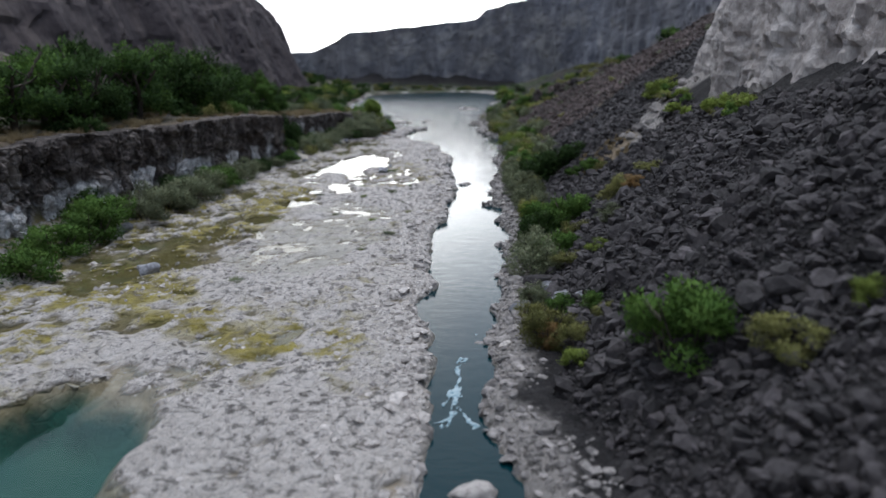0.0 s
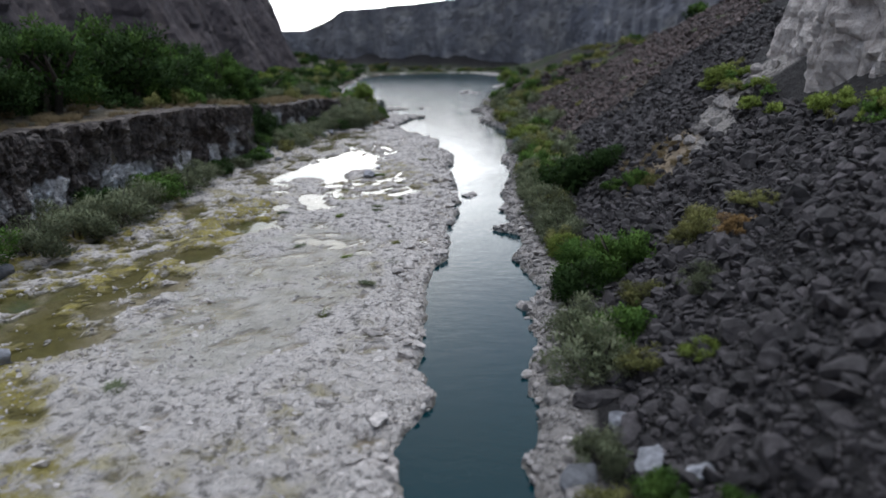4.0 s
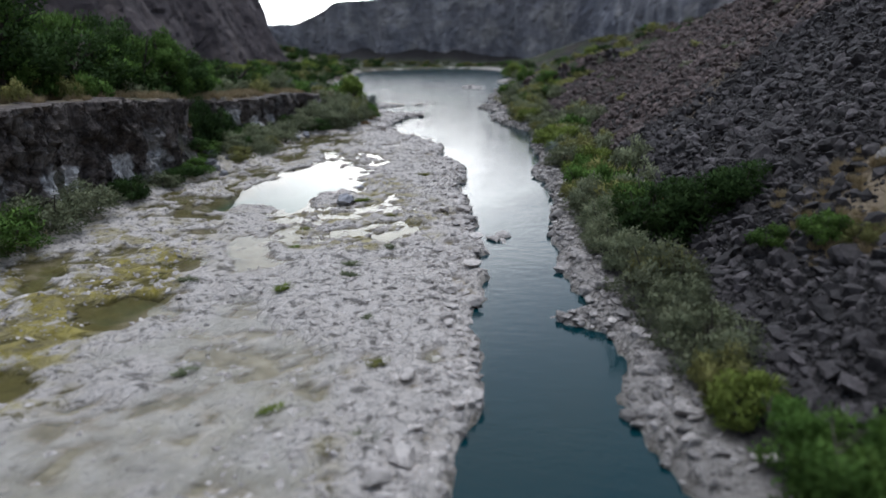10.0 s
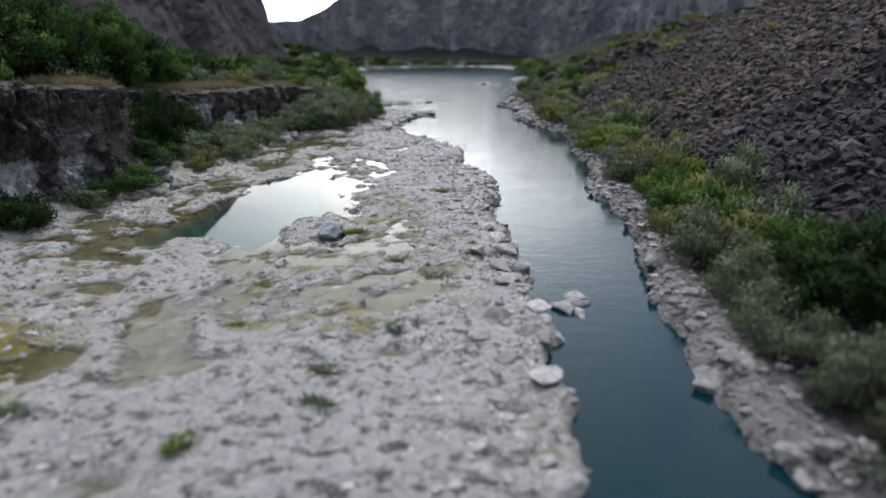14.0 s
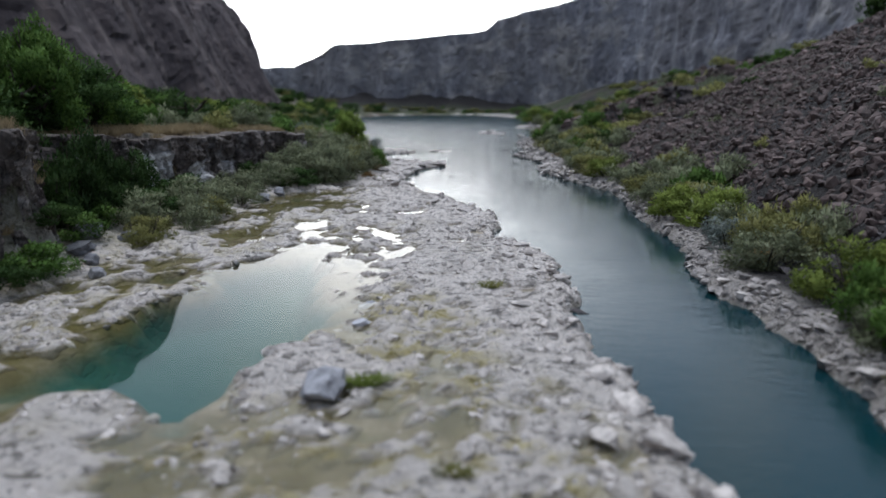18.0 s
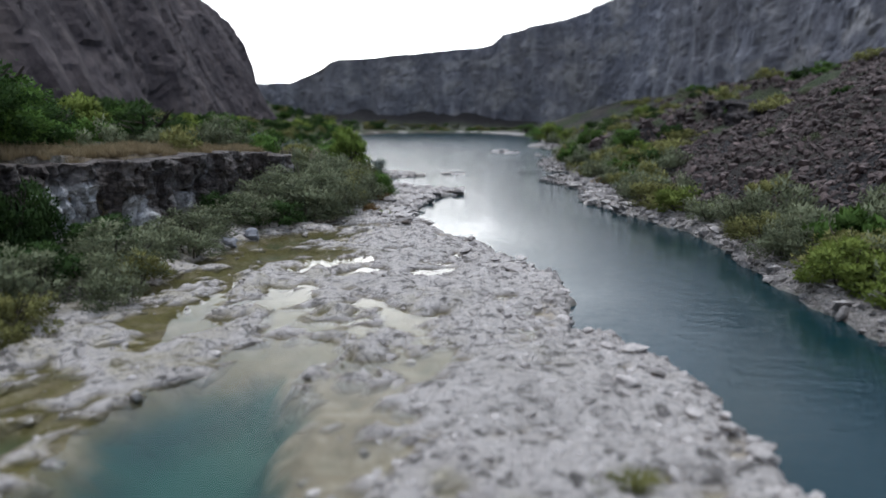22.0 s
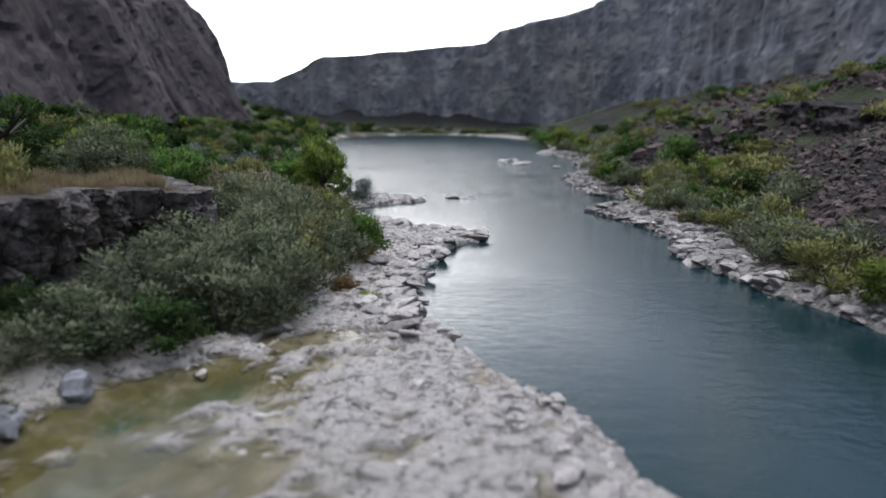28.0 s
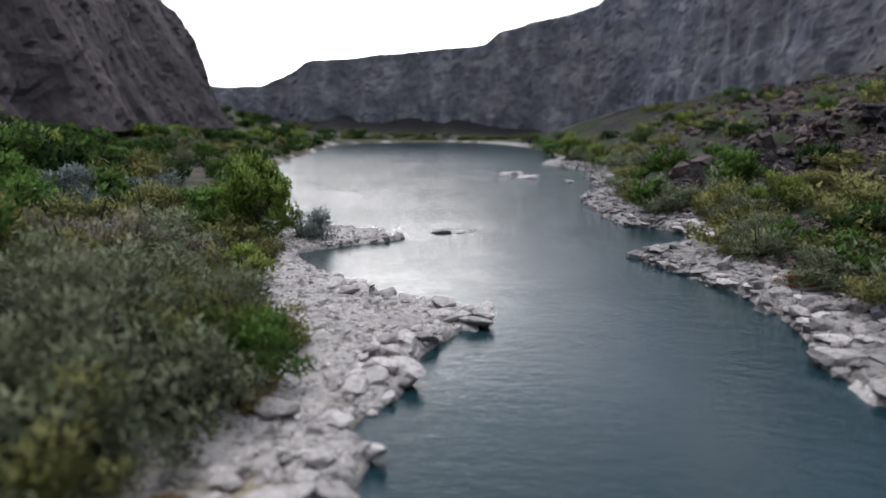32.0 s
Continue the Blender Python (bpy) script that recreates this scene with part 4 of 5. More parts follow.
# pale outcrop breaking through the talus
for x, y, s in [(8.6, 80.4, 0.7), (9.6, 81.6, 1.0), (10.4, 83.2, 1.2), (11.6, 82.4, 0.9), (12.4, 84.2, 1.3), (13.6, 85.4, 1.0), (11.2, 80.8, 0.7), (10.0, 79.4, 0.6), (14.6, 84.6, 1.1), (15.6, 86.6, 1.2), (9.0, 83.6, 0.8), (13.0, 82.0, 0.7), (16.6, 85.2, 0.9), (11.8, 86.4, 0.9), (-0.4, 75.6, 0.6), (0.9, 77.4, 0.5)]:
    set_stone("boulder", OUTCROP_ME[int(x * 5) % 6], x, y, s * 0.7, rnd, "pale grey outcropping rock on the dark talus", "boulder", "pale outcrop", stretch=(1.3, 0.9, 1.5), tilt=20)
# pale stones along the shelf's lip, parts of the ground they break from
for i in range(130):
    y = rnd.uniform(26, 150)
    x = float(side(y, LEFT_BANK)) - abs(rnd.gauss(0, 1.3)) - 0.1
    set_stone("stone", PALE_ME[i % 8], x, y, rnd.choice((0.25, 0.3, 0.35, 0.4, 0.5, 0.65)), rnd, parent=ground, stretch=(1.2, 0.85, 1.0))
for i in range(100):
    y = rnd.uniform(151, 183)
    x = float(side(y, LEFT_BANK + LEFT_BANK_UP)) - rnd.uniform(-0.2, 4.0) * rnd.uniform(0.3, 1)
    set_stone("stone", PALE_ME[i % 8], x, y, rnd.choice((0.3, 0.35, 0.45, 0.55, 0.65, 0.85)), rnd, parent=ground, stretch=(1.25, 0.85, 0.9), tilt=14)
for i in range(70):
    y = rnd.uniform(30, 215) if i % 2 else rnd.uniform(160, 215)
    x = float(side(y, RIGHT_BANK + RIGHT_BANK_UP)) + abs(rnd.gauss(0, 1.1)) + 0.1
    set_stone("stone", PALE_ME[i % 8], x, y, rnd.choice((0.3, 0.35, 0.4, 0.55)) * (1.7 if y > 160 else 1.0), rnd, parent=ground, stretch=(1.3, 0.85, 0.8))

# single boulders that can be told apart
for x, y, s, kind, label in [
        (-28.5, 48.6, 1.15, "b", "blue-grey boulder in the algae pool"), (-38.7, 60.6, 1.3, "b", "blue-grey boulder at the brush's edge"), (-23.6, 100.4, 1.0, "b", "blue-grey boulder beside a grass tuft on the shelf"),
        (-26.2, 104.4, 1.0, "p", "flat pale slab lying in the pool"), (-10.7, 92.3, 0.62, "p", "pale rock standing in midstream"), (-10.3, 93.2, 0.62, "p", "pale rock standing in midstream"), (-10.2, 91.8, 0.45, "p", "pale rock standing in midstream"), (-10.4, 93.9, 0.5, "p", "pale rock standing in midstream"), (0.0, 42.4, 0.9, "b", "blue-grey boulder at the water's edge"), (1.4, 45.9, 0.8, "b", "blue-grey boulder among the brush"), (8.0, 36.0, 0.8, "d", "grey boulder at the foot of the talus"), (6.2, 34.4, 0.7, "d", "grey boulder at the foot of the talus"), (9.6, 38.4, 0.9, "d", "grey boulder at the foot of the talus"),
        (-15.4, 111.7, 0.85, "d", "dark rock at the tip of the shelf"), (-24.4, 107.5, 0.45, "b", "small dark rock in the shallow pool"), (-25.0, 110.6, 0.55, "b", "small dark rock in the shallow pool"),
        (-44.8, 118.2, 1.3, "b", "blue-grey boulder below the basalt wall"), (-43.6, 116.3, 1.1, "b", "blue-grey boulder below the basalt wall"), (-43.0, 119.8, 0.9, "b", "blue-grey boulder below the basalt wall"), (-42.4, 115.4, 0.8, "b", "blue-grey boulder below the basalt wall"),
        (-42.9, 144.1, 1.0, "b", "blue-grey boulder among the brush"), (-43.4, 141.3, 0.9, "b", "blue-grey boulder among the brush"), (-40.6, 113.2, 0.8, "b", "blue-grey boulder on the shelf"),
        (-18.0, 170.6, 1.15, "p", "big pale slab at the water's edge"), (-14.6, 177.6, 0.95, "b", "dark grey boulder on the bank"), (-12.8, 181.5, 1.0, "b", "dark grey boulder on the bank"),
        (3.9, 31.6, 0.7, "d", "dark grey boulder among the brush"), (0.4, 47.8, 1.0, "d", "dark grey boulder among the brush"), (2.2, 43.0, 0.9, "b", "grey boulder among the brush"), (3.4, 41.0, 0.6, "b", "grey boulder among the brush")] + [
        (-0.6, 104.5, 2.1, "d", "long dark slab at the foot of the talus"), (-32.0, 267.0, 1.6, "p", "pale rock in midstream"), (-34.0, 270.5, 2.0, "p", "pale rock in midstream"), (-35.8, 272.5, 1.5, "p", "pale rock in midstream"), (-30.4, 271.0, 1.1, "p", "pale rock in midstream"),
        (-25.2, 259.5, 1.3, "p", "pale rock in midstream"), (-38.2, 204.9, 0.8, "p", "pale rock off the end of the spit"), (-37.0, 205.2, 0.7, "p", "pale rock off the end of the spit"), (-35.8, 205.6, 0.6, "p", "pale rock off the end of the spit"),
        (-38.4, 182.6, 0.8, "p", "pale rock off the shelf's end"), (-1.0, 24.6, 0.8, "p", "pale boulder below the rapid"), (-36.4, 71.5, 0.7, "b", "blue-grey boulder on the shelf")]:
    me = {"b": BLUE_ME, "p": ROUND_ME, "d": TALUS_ME}[kind][int(abs(x * 7 + y)) % 5]
    set_stone("boulder", me, x, y, s, rnd, label, "boulder", stretch=(1.25, 0.9, 0.9) if kind != "d" else (1.5, 0.7, 0.45))


# white water where the channel narrows into a small drop
FOAM = [((-3.0, 36.5), (-2.8, 33.1), 0.14), ((-2.8, 33.1), (-2.5, 31.2), 0.22), ((-2.8, 33.1), (-3.2, 31.2), 0.13), ((-2.5, 31.2), (-2.6, 29.4), 0.22), ((-2.5, 31.2), (-1.4, 29.5), 0.16),
        ((-2.5, 30.2), (-3.3, 29.4), 0.13), ((-2.6, 39.9), (-2.2, 39.7), 0.09)]


def foam_mesh():
    x, y = np.meshgrid(np.arange(-5.0, 0.6, 0.05), np.arange(25.0, 40.0, 0.05))
    f = np.full_like(x, -9.0)
    # streaks: from, to, half width
    for a, b, half in FOAM:
        f = np.maximum(f, 1 - to_line(x + 0.35 * fbm(x * 1.2, y * 1.2, 3, 5), y, [a, b]) / half)
    f = f + 1.6 * fbm(x * 4.5, y * 1.6, 5, 6) - 0.25
    z = 0.012 + 0.05 * np.clip(f, 0, 1) + 0.02 * fbm(x * 5, y * 5, 2, 7)
    keep = (f[:-1, :-1] > 0.02) & (f[1:, 1:] > 0.02) & ~(within(x, y, RIVER)[:-1, :-1] & (to_line(x, y, RIVER, True)[:-1, :-1] < 0.2))
    return mesh_grid("white_water", x, y, np.maximum(z, 0.006), keep)


me = foam_mesh()
me.materials.append(M_FOAM)
tagged(new("white_water", me), "white foam streaming down a small drop in the channel", "white water", kind="stuff")

# ---------------------------------------------------------------- plants
CLUMP = {}


def clump_light(me, normals):
    me.polygons.foreach_set("use_smooth", np.ones(len(me.polygons), bool))
    me.normals_split_custom_set_from_vertices(normals)


def crown_mesh(name, seed, radius, tall, leaves, leaf, material, lumps=9, lift=0.25, wide=0.36):
    """A crown of single leaves gathered in uneven clumps, with gaps between them."""
    rng = np.random.default_rng(seed)
    cl = []
    for i in range(lumps):
        a, r = rng.uniform(0, 2 * np.pi), radius * 0.84 * rng.uniform(0, 1) ** 0.55
        h = tall * (lift + (0.86 - lift) * rng.uniform(0, 1)) * (1 - 0.62 * (r / radius) ** 2)
        cl.append((r * np.cos(a), r * np.sin(a), h, radius * rng.uniform(0.15, 0.38)))
    cl = np.array(cl)
    w = rng.choice(lumps, leaves, p=cl[:, 3] ** 2 / np.sum(cl[:, 3] ** 2))
    v = rng.normal(0, 1, (leaves, 3))
    v /= np.linalg.norm(v, axis=1)[:, None]
    rr = rng.uniform(0.3, 1.0, leaves) ** 0.5 * rng.normal(1, 0.2, leaves)
    p = cl[w, :3] + v * (cl[w, 3] * rr)[:, None] * (1, 1, 0.8)
    p[:, 2] = np.maximum(p[:, 2], 0.05 * tall + 0.05 * rng.uniform(0, 1, leaves))
    # each leaf: a pointed blade that leans outwards
    ax = v + rng.normal(0, 0.6, (leaves, 3)) + (0, 0, 0.35)
    ax /= np.linalg.norm(ax, axis=1)[:, None]
    sd = np.cross(ax, rng.normal(0, 1, (leaves, 3)))
    sd /= np.linalg.norm(sd, axis=1)[:, None]
    L = leaf * rng.uniform(0.6, 1.4, leaves)[:, None]
    nrm = np.cross(ax, sd)
    q = np.stack([p - ax * L * 0.5 + sd * L * wide, p + ax * L * 0.7 + nrm * L * 0.1, p - ax * L * 0.5 - sd * L * wide], 1)
    # each blade is lit as part of the rounded clump that it grows on
    out = v + 0.55 * p / radius * (1, 1, 0.5) + (0, 0, 0.12) + rng.normal(0, 0.22, (leaves, 3))
    out /= np.linalg.norm(out, axis=1)[:, None]
    turned = np.einsum("ij,ij->i", np.cross(q[:, 1] - q[:, 0], q[:, 2] - q[:, 0]), out) < 0
    q[turned] = q[turned][:, ::-1]
    me = bpy.data.meshes.new(name)
    fill_mesh(me, q.reshape(-1, 3), np.arange(leaves * 3).reshape(-1, 3))
    clump_light(me, np.repeat(out, 3, 0))
    CLUMP[me.name] = np.repeat(out, 3, 0)
    me.materials.append(material)
    return me


def stems_mesh(name, seed, radius, tall, count, thick, trunk=0.0):
    """Tapered stems that fork from the foot, or from a trunk."""
    rng = random.Random(seed)
    co, fa = [], []

    def limb(a, b, ra, rb):
        ax = (b - a).normalized()
        u = ax.orthogonal().normalized()
        w = ax.cross(u)
        n = len(co)
        for p, r in ((a, ra), ((a + b) / 2 + u * (b - a).length * 0.06, (ra + rb) / 2), (b, rb)):
            for k in range(5):
                g = k * 2 * math.pi / 5
                co.append(p + (u * math.cos(g) + w * math.sin(g)) * r)
        for ring in (0, 5):
            for k in range(5):
                fa.append((n + ring + k, n + ring + (k + 1) % 5, n + ring + 5 + (k + 1) % 5, n + ring + 5 + k))

    foot = Vector((0, 0, -0.3))
    fork = Vector((rng.uniform(-0.1, 0.1), rng.uniform(-0.1, 0.1), trunk * tall))
    if trunk:
        limb(foot, fork, thick * 1.6, thick * 1.1)
    for i in range(count):
        a = 2 * math.pi * (i + rng.random()) / count
        r = radius * rng.uniform(0.3, 0.75)
        s = fork if trunk else foot + Vector((math.cos(a), math.sin(a), 0)) * radius * 0.12
        e = Vector((math.cos(a) * r, math.sin(a) * r, tall * rng.uniform(0.5, 0.85)))
        limb(s, e, thick, thick * 0.35)
        for j in range(2):
            b = s.lerp(e, rng.uniform(0.4, 0.8))
            limb(b, b + Vector((rng.uniform(-1, 1), rng.uniform(-1, 1), rng.uniform(0.3, 1))) * radius * 0.35, thick * 0.45, thick * 0.15)
    me = bpy.data.meshes.new(name)
    fill_mesh(me, np.array([c[:] for c in co]), np.array(fa))
    me.materials.append(M_BARK)
    return me


PLANTS = {}


def plant(name, kind, variant, form):
    """A bush or tree, 1 m wide to each side and of its own height, built once for each variant."""
    key = (name, kind, variant, form)
    if key not in PLANTS:
        seed = sum(map(ord, kind)) * 13 + variant * 101
        radius, tall, leaves, leaf, lumps, lift, trunk = form
        crown = crown_mesh("crown", seed, radius, tall, leaves, leaf, LEAF[kind], lumps, lift, 0.27 if kind in ("sage", "olive", "grey") else 0.36)
        stems = stems_mesh("stem", seed, radius, tall, 7 if not trunk else 5, 0.03 if not trunk else 0.06, trunk)
        PLANTS[key] = (crown, stems)
    return PLANTS[key]


BUSH = (1.0, 1.25, 5200, 0.066, 30, 0.14, 0.0)
FAR_BUSH = (1.0, 1.25, 3000, 0.08, 26, 0.14, 0.0)
LOW = (1.0, 0.9, 760, 0.125, 14, 0.25, 0.0)
TREE = (1.0, 1.9, 3400, 0.064, 24, 0.24, 0.24)
ROUND = (1.0, 1.7, 5200, 0.06, 26, 0.26, 0.2)
SPREAD = (1.0, 1.0, 1500, 0.125, 18, 0.2, 0.0)
SPIT_TREE = (1.0, 1.7, 8000, 0.07, 30, 0.3, 0.22)
KIND_LABEL = {
    "sage": "grey-green willow brush", "green": "leafy green bush", "dark": "dense dark green bush", "ivy": "dense blackish green creeper bush", "olive": "olive-green brush with thin leaves",
    "bright": "yellow-green leafy bush", "fresh": "bright green leafy bush", "grey": "silvery blue-grey brush", "rust": "dry rust-brown shrub", "taupe": "half-dry grey-brown brush"}


def grow(x, y, r, h, kind, rnd, form=BUSH, name="bush", where="on the river bank", group="bushes on the bank", sink=0.1):
    if form is BUSH and (y > 172 or (x > -20 and y > 152)):
        form = FAR_BUSH
    crown, stems = plant(name, kind, rnd.randrange(3), form)
    ob = new(name)
    ob.empty_display_size = 0.2
    z = float(height(x, y)[0])
    ob.matrix_world = pose(x, y, z - sink, 0, 0, rnd.uniform(0, 360)) @ Matrix.Diagonal((r * rnd.uniform(0.85, 1.25), r * rnd.uniform(0.85, 1.25), h / form[1], 1))
    part("crown", crown, None, ob)
    part("trunk" if form[6] else "stem", stems, None, ob)
    label = {"bush": KIND_LABEL[kind], "tree": KIND_LABEL[kind].replace("bush", "tree").replace("brush", "tree")}[name]
    tagged(ob, f"{label} {where}", "bush" if name == "bush" else "tree", group)
    return ob


def thicket(name, spots, label, category):
    """Brush too far off to be picked apart, joined into one mesh for each kind of leaf."""
    for kind in sorted({s[4] for s in spots}):
        cos, nos = [], []
        for i, (x, y, r, h, k, form) in enumerate(spots):
            if k != kind:
                continue
            crown, _ = plant("far_brush", k, i % 3, form)
            co = np.empty(len(crown.vertices) * 3, np.float32)
            crown.vertices.foreach_get("co", co)
            co = co.reshape(-1, 3)
            a = i * 2.4
            c, s = math.cos(a), math.sin(a)
            z = float(height(x, y)[0]) - 0.1
            cos.append(np.stack([(co[:, 0] * c - co[:, 1] * s) * r + x, (co[:, 0] * s + co[:, 1] * c) * r + y, co[:, 2] * h / form[1] + z], -1))
            no = CLUMP[crown.name]
            nos.append(np.stack([no[:, 0] * c - no[:, 1] * s, no[:, 0] * s + no[:, 1] * c, no[:, 2]], -1))
        co = np.concatenate(cos)
        me = bpy.data.meshes.new(name)
        fill_mesh(me, co, np.arange(len(co)).reshape(-1, 3))
        clump_light(me, np.concatenate(nos))
        me.materials.append(LEAF[kind])
        tagged(new(name, me), f"{KIND_LABEL[kind]} {label}", category, kind="stuff")


rnd = random.Random(11)
# bushes of the right bank that stand out
for x, y, r, h, kind in [
        (6.5, 29.6, 2.1, 3.3, "green"), (1.6, 37.2, 1.5, 2.3, "olive"), (0.8, 39.8, 1.2, 1.7, "olive"), (2.4, 40.6, 1.0, 1.1, "green"), (0.7, 43.4, 1.2, 1.6, "sage"), (3.9, 38.8, 0.9, 0.9, "green"), (2.9, 35.6, 1.1, 1.3, "olive"), (4.6, 47.6, 0.9, 0.8, "bright"), (2.8, 49.6, 1.2, 1.1, "olive"), (5.6, 54.0, 1.2, 1.3, "sage"), (3.4, 56.6, 1.2, 1.2, "olive"), (4.4, 36.6, 0.7, 0.7, "olive"), (3.0, 33.0, 0.7, 0.9, "bright"), (9.8, 26.6, 1.1, 1.5, "olive"), (12.2, 27.2, 0.8, 1.0, "bright"),
        (0.3, 50.6, 2.1, 2.8, "sage"), (1.9, 53.0, 1.9, 2.5, "green"), (0.4, 54.0, 1.6, 2.5, "sage"), (0.2, 60.4, 1.8, 2.6, "dark"), (3.0, 64.6, 2.1, 3.4, "green"), (1.0, 63.4, 1.9, 2.8, "green")] + [
        (0.3, 66.5, 1.5, 2.2, "green"),
        (-0.9, 73.0, 1.8, 2.5, "sage"), (-1.4, 76.4, 1.9, 2.6, "sage"), (-2.0, 79.6, 2.1, 2.8, "sage"), (-1.4, 81.0, 1.9, 2.5, "olive"), (-2.8, 83.8, 1.7, 2.5, "sage"), (-1.0, 70.6, 1.3, 1.8, "olive"), (-0.4, 69.0, 1.2, 1.7, "bright"),
        (6.4, 61.6, 1.5, 1.4, "olive"), (9.4, 60.0, 1.2, 0.9, "olive"), (7.4, 64.2, 1.0, 1.7, "olive"), (3.6, 82.2, 0.9, 1.4, "green"), (5.3, 80.2, 1.3, 1.6, "green"), (6.4, 79.0, 1.0, 1.2, "olive"), (13.6, 90.0, 1.6, 1.5, "bright"), (12.6, 91.4, 1.2, 1.1, "bright"), (13.6, 86.0, 1.3, 1.0, "olive"),
        (-0.4, 90.0, 3.0, 3.8, "dark"), (1.8, 89.2, 2.7, 3.2, "dark"), (-1.4, 93.0, 2.2, 3.2, "green"), (3.6, 88.2, 2.0, 2.6, "dark"), (-3.6, 92.2, 1.7, 2.4, "sage")] + [
        (-3.8, 86.8, 1.4, 1.8, "sage"), (-3.9, 89.4, 1.5, 2.0, "sage"), (-5.0, 98.4, 1.4, 1.8, "sage"), (-5.2, 102.4, 1.4, 1.8, "olive"), (-5.2, 106.6, 1.4, 1.8, "sage"), (-4.4, 96.6, 1.9, 2.6, "sage"), (-4.2, 100.2, 1.9, 2.6, "sage"),
        (-4.4, 104.4, 2.0, 2.7, "green"), (-4.0, 108.4, 2.0, 2.9, "green"), (-3.8, 112.0, 1.9, 2.7, "bright"), (-5.6, 117.8, 2.2, 2.4, "sage"), (-4.4, 120.4, 2.1, 2.5, "olive"), (-6.4, 122.9, 1.9, 2.1, "grey"), (-5.2, 125.6, 2.1, 2.6, "sage"),
        (-5.6, 129.4, 2.4, 3.0, "bright"), (-7.4, 133.0, 2.2, 2.7, "bright"), (-6.0, 136.4, 2.6, 2.7, "olive"), (-7.6, 140.4, 2.4, 2.6, "sage"), (-8.2, 145.0, 2.4, 2.4, "olive"), (-7.2, 150.4, 2.6, 2.7, "sage"), (-9.2, 154.6, 2.3, 2.5, "sage"),
        (-10.6, 158.6, 2.2, 2.4, "bright")] + [
        (-11.8, 163.0, 2.6, 2.8, "olive"), (-12.4, 168.0, 2.6, 2.8, "sage"), (-12.6, 173.2, 2.5, 2.5, "sage"), (-13.2, 178.6, 2.2, 2.4, "olive"), (-14.8, 184.4, 2.4, 2.5, "sage"), (-12.0, 188.0, 2.6, 2.6, "olive"),
        (-16.0, 190.6, 2.6, 2.9, "sage"), (-9.6, 191.6, 2.3, 2.6, "dark"), (-14.0, 196.4, 2.6, 2.8, "sage"), (-13.2, 203.0, 2.8, 3.0, "olive"), (-8.8, 221.0, 3.0, 4.2, "green"), (-7.2, 212.0, 2.4, 3.6, "bright"), (-16.8, 214.0, 3.2, 3.0, "sage"),
        (-19.0, 222.0, 3.0, 2.8, "olive"), (-18.6, 232.0, 3.0, 3.0, "sage"), (-16.0, 242.0, 3.4, 3.2, "olive"), (-12.4, 208.0, 2.6, 2.8, "sage"), (-4.0, 201.0, 2.6, 3.0, "olive"), (-3.4, 214.0, 2.8, 2.6, "olive")]:
    grow(x, y, r * 1.08, h, kind, rnd, group="bushes on the talus bank", where="at the foot of the talus")
# strip behind them
spots = []
for i in range(70):
    y = rnd.uniform(95, 330)
    x = float(side(y, RIGHT_BANK + RIGHT_BANK_UP)) + rnd.uniform(4.0, 6.5 + 0.06 * (y - 95))
    spots.append((x, y, rnd.uniform(1.2, 2.4) * (1 + y / 500), rnd.uniform(1.4, 2.4) * (1 + y / 500), rnd.choice(("sage", "olive", "sage", "olive", "sage", "green")), LOW))
thicket("brush", spots, "on the rocky bank", "brush")
spots = []
for i in range(90):
    y = rnd.uniform(185, 430)
    x = float(side(y, RIGHT_BANK + RIGHT_BANK_UP)) + rnd.uniform(8, 70)
    if x > np.interp(y, [190, 330, 400, 465], [66, 52, 34, 4]):
        continue
    spots.append((x, y, rnd.uniform(2.0, 4.5), rnd.uniform(1.8, 3.6), rnd.choice(("olive", "sage", "olive", "dark", "green")), LOW))
thicket("brush", spots, "on the far slope", "brush")
for x, y, r, h, kind in [(-23.5, 309, 4.8, 7.0, "bright"), (-19.0, 318, 4.0, 6.0, "green"), (-17.6, 288, 2.8, 5.2, "bright"), (-3, 330, 3.6, 6.5, "green"), (6, 324, 3.6, 6.4, "bright"), (-26, 345, 5, 6.5, "green"), (-28, 372, 5, 6.5, "green"), (-22, 395, 5, 6, "dark"), (-34, 420, 5, 6, "green")]:
    grow(x, y, r, h, kind, rnd, TREE, "tree", "on the far bank", "trees on the far bank")

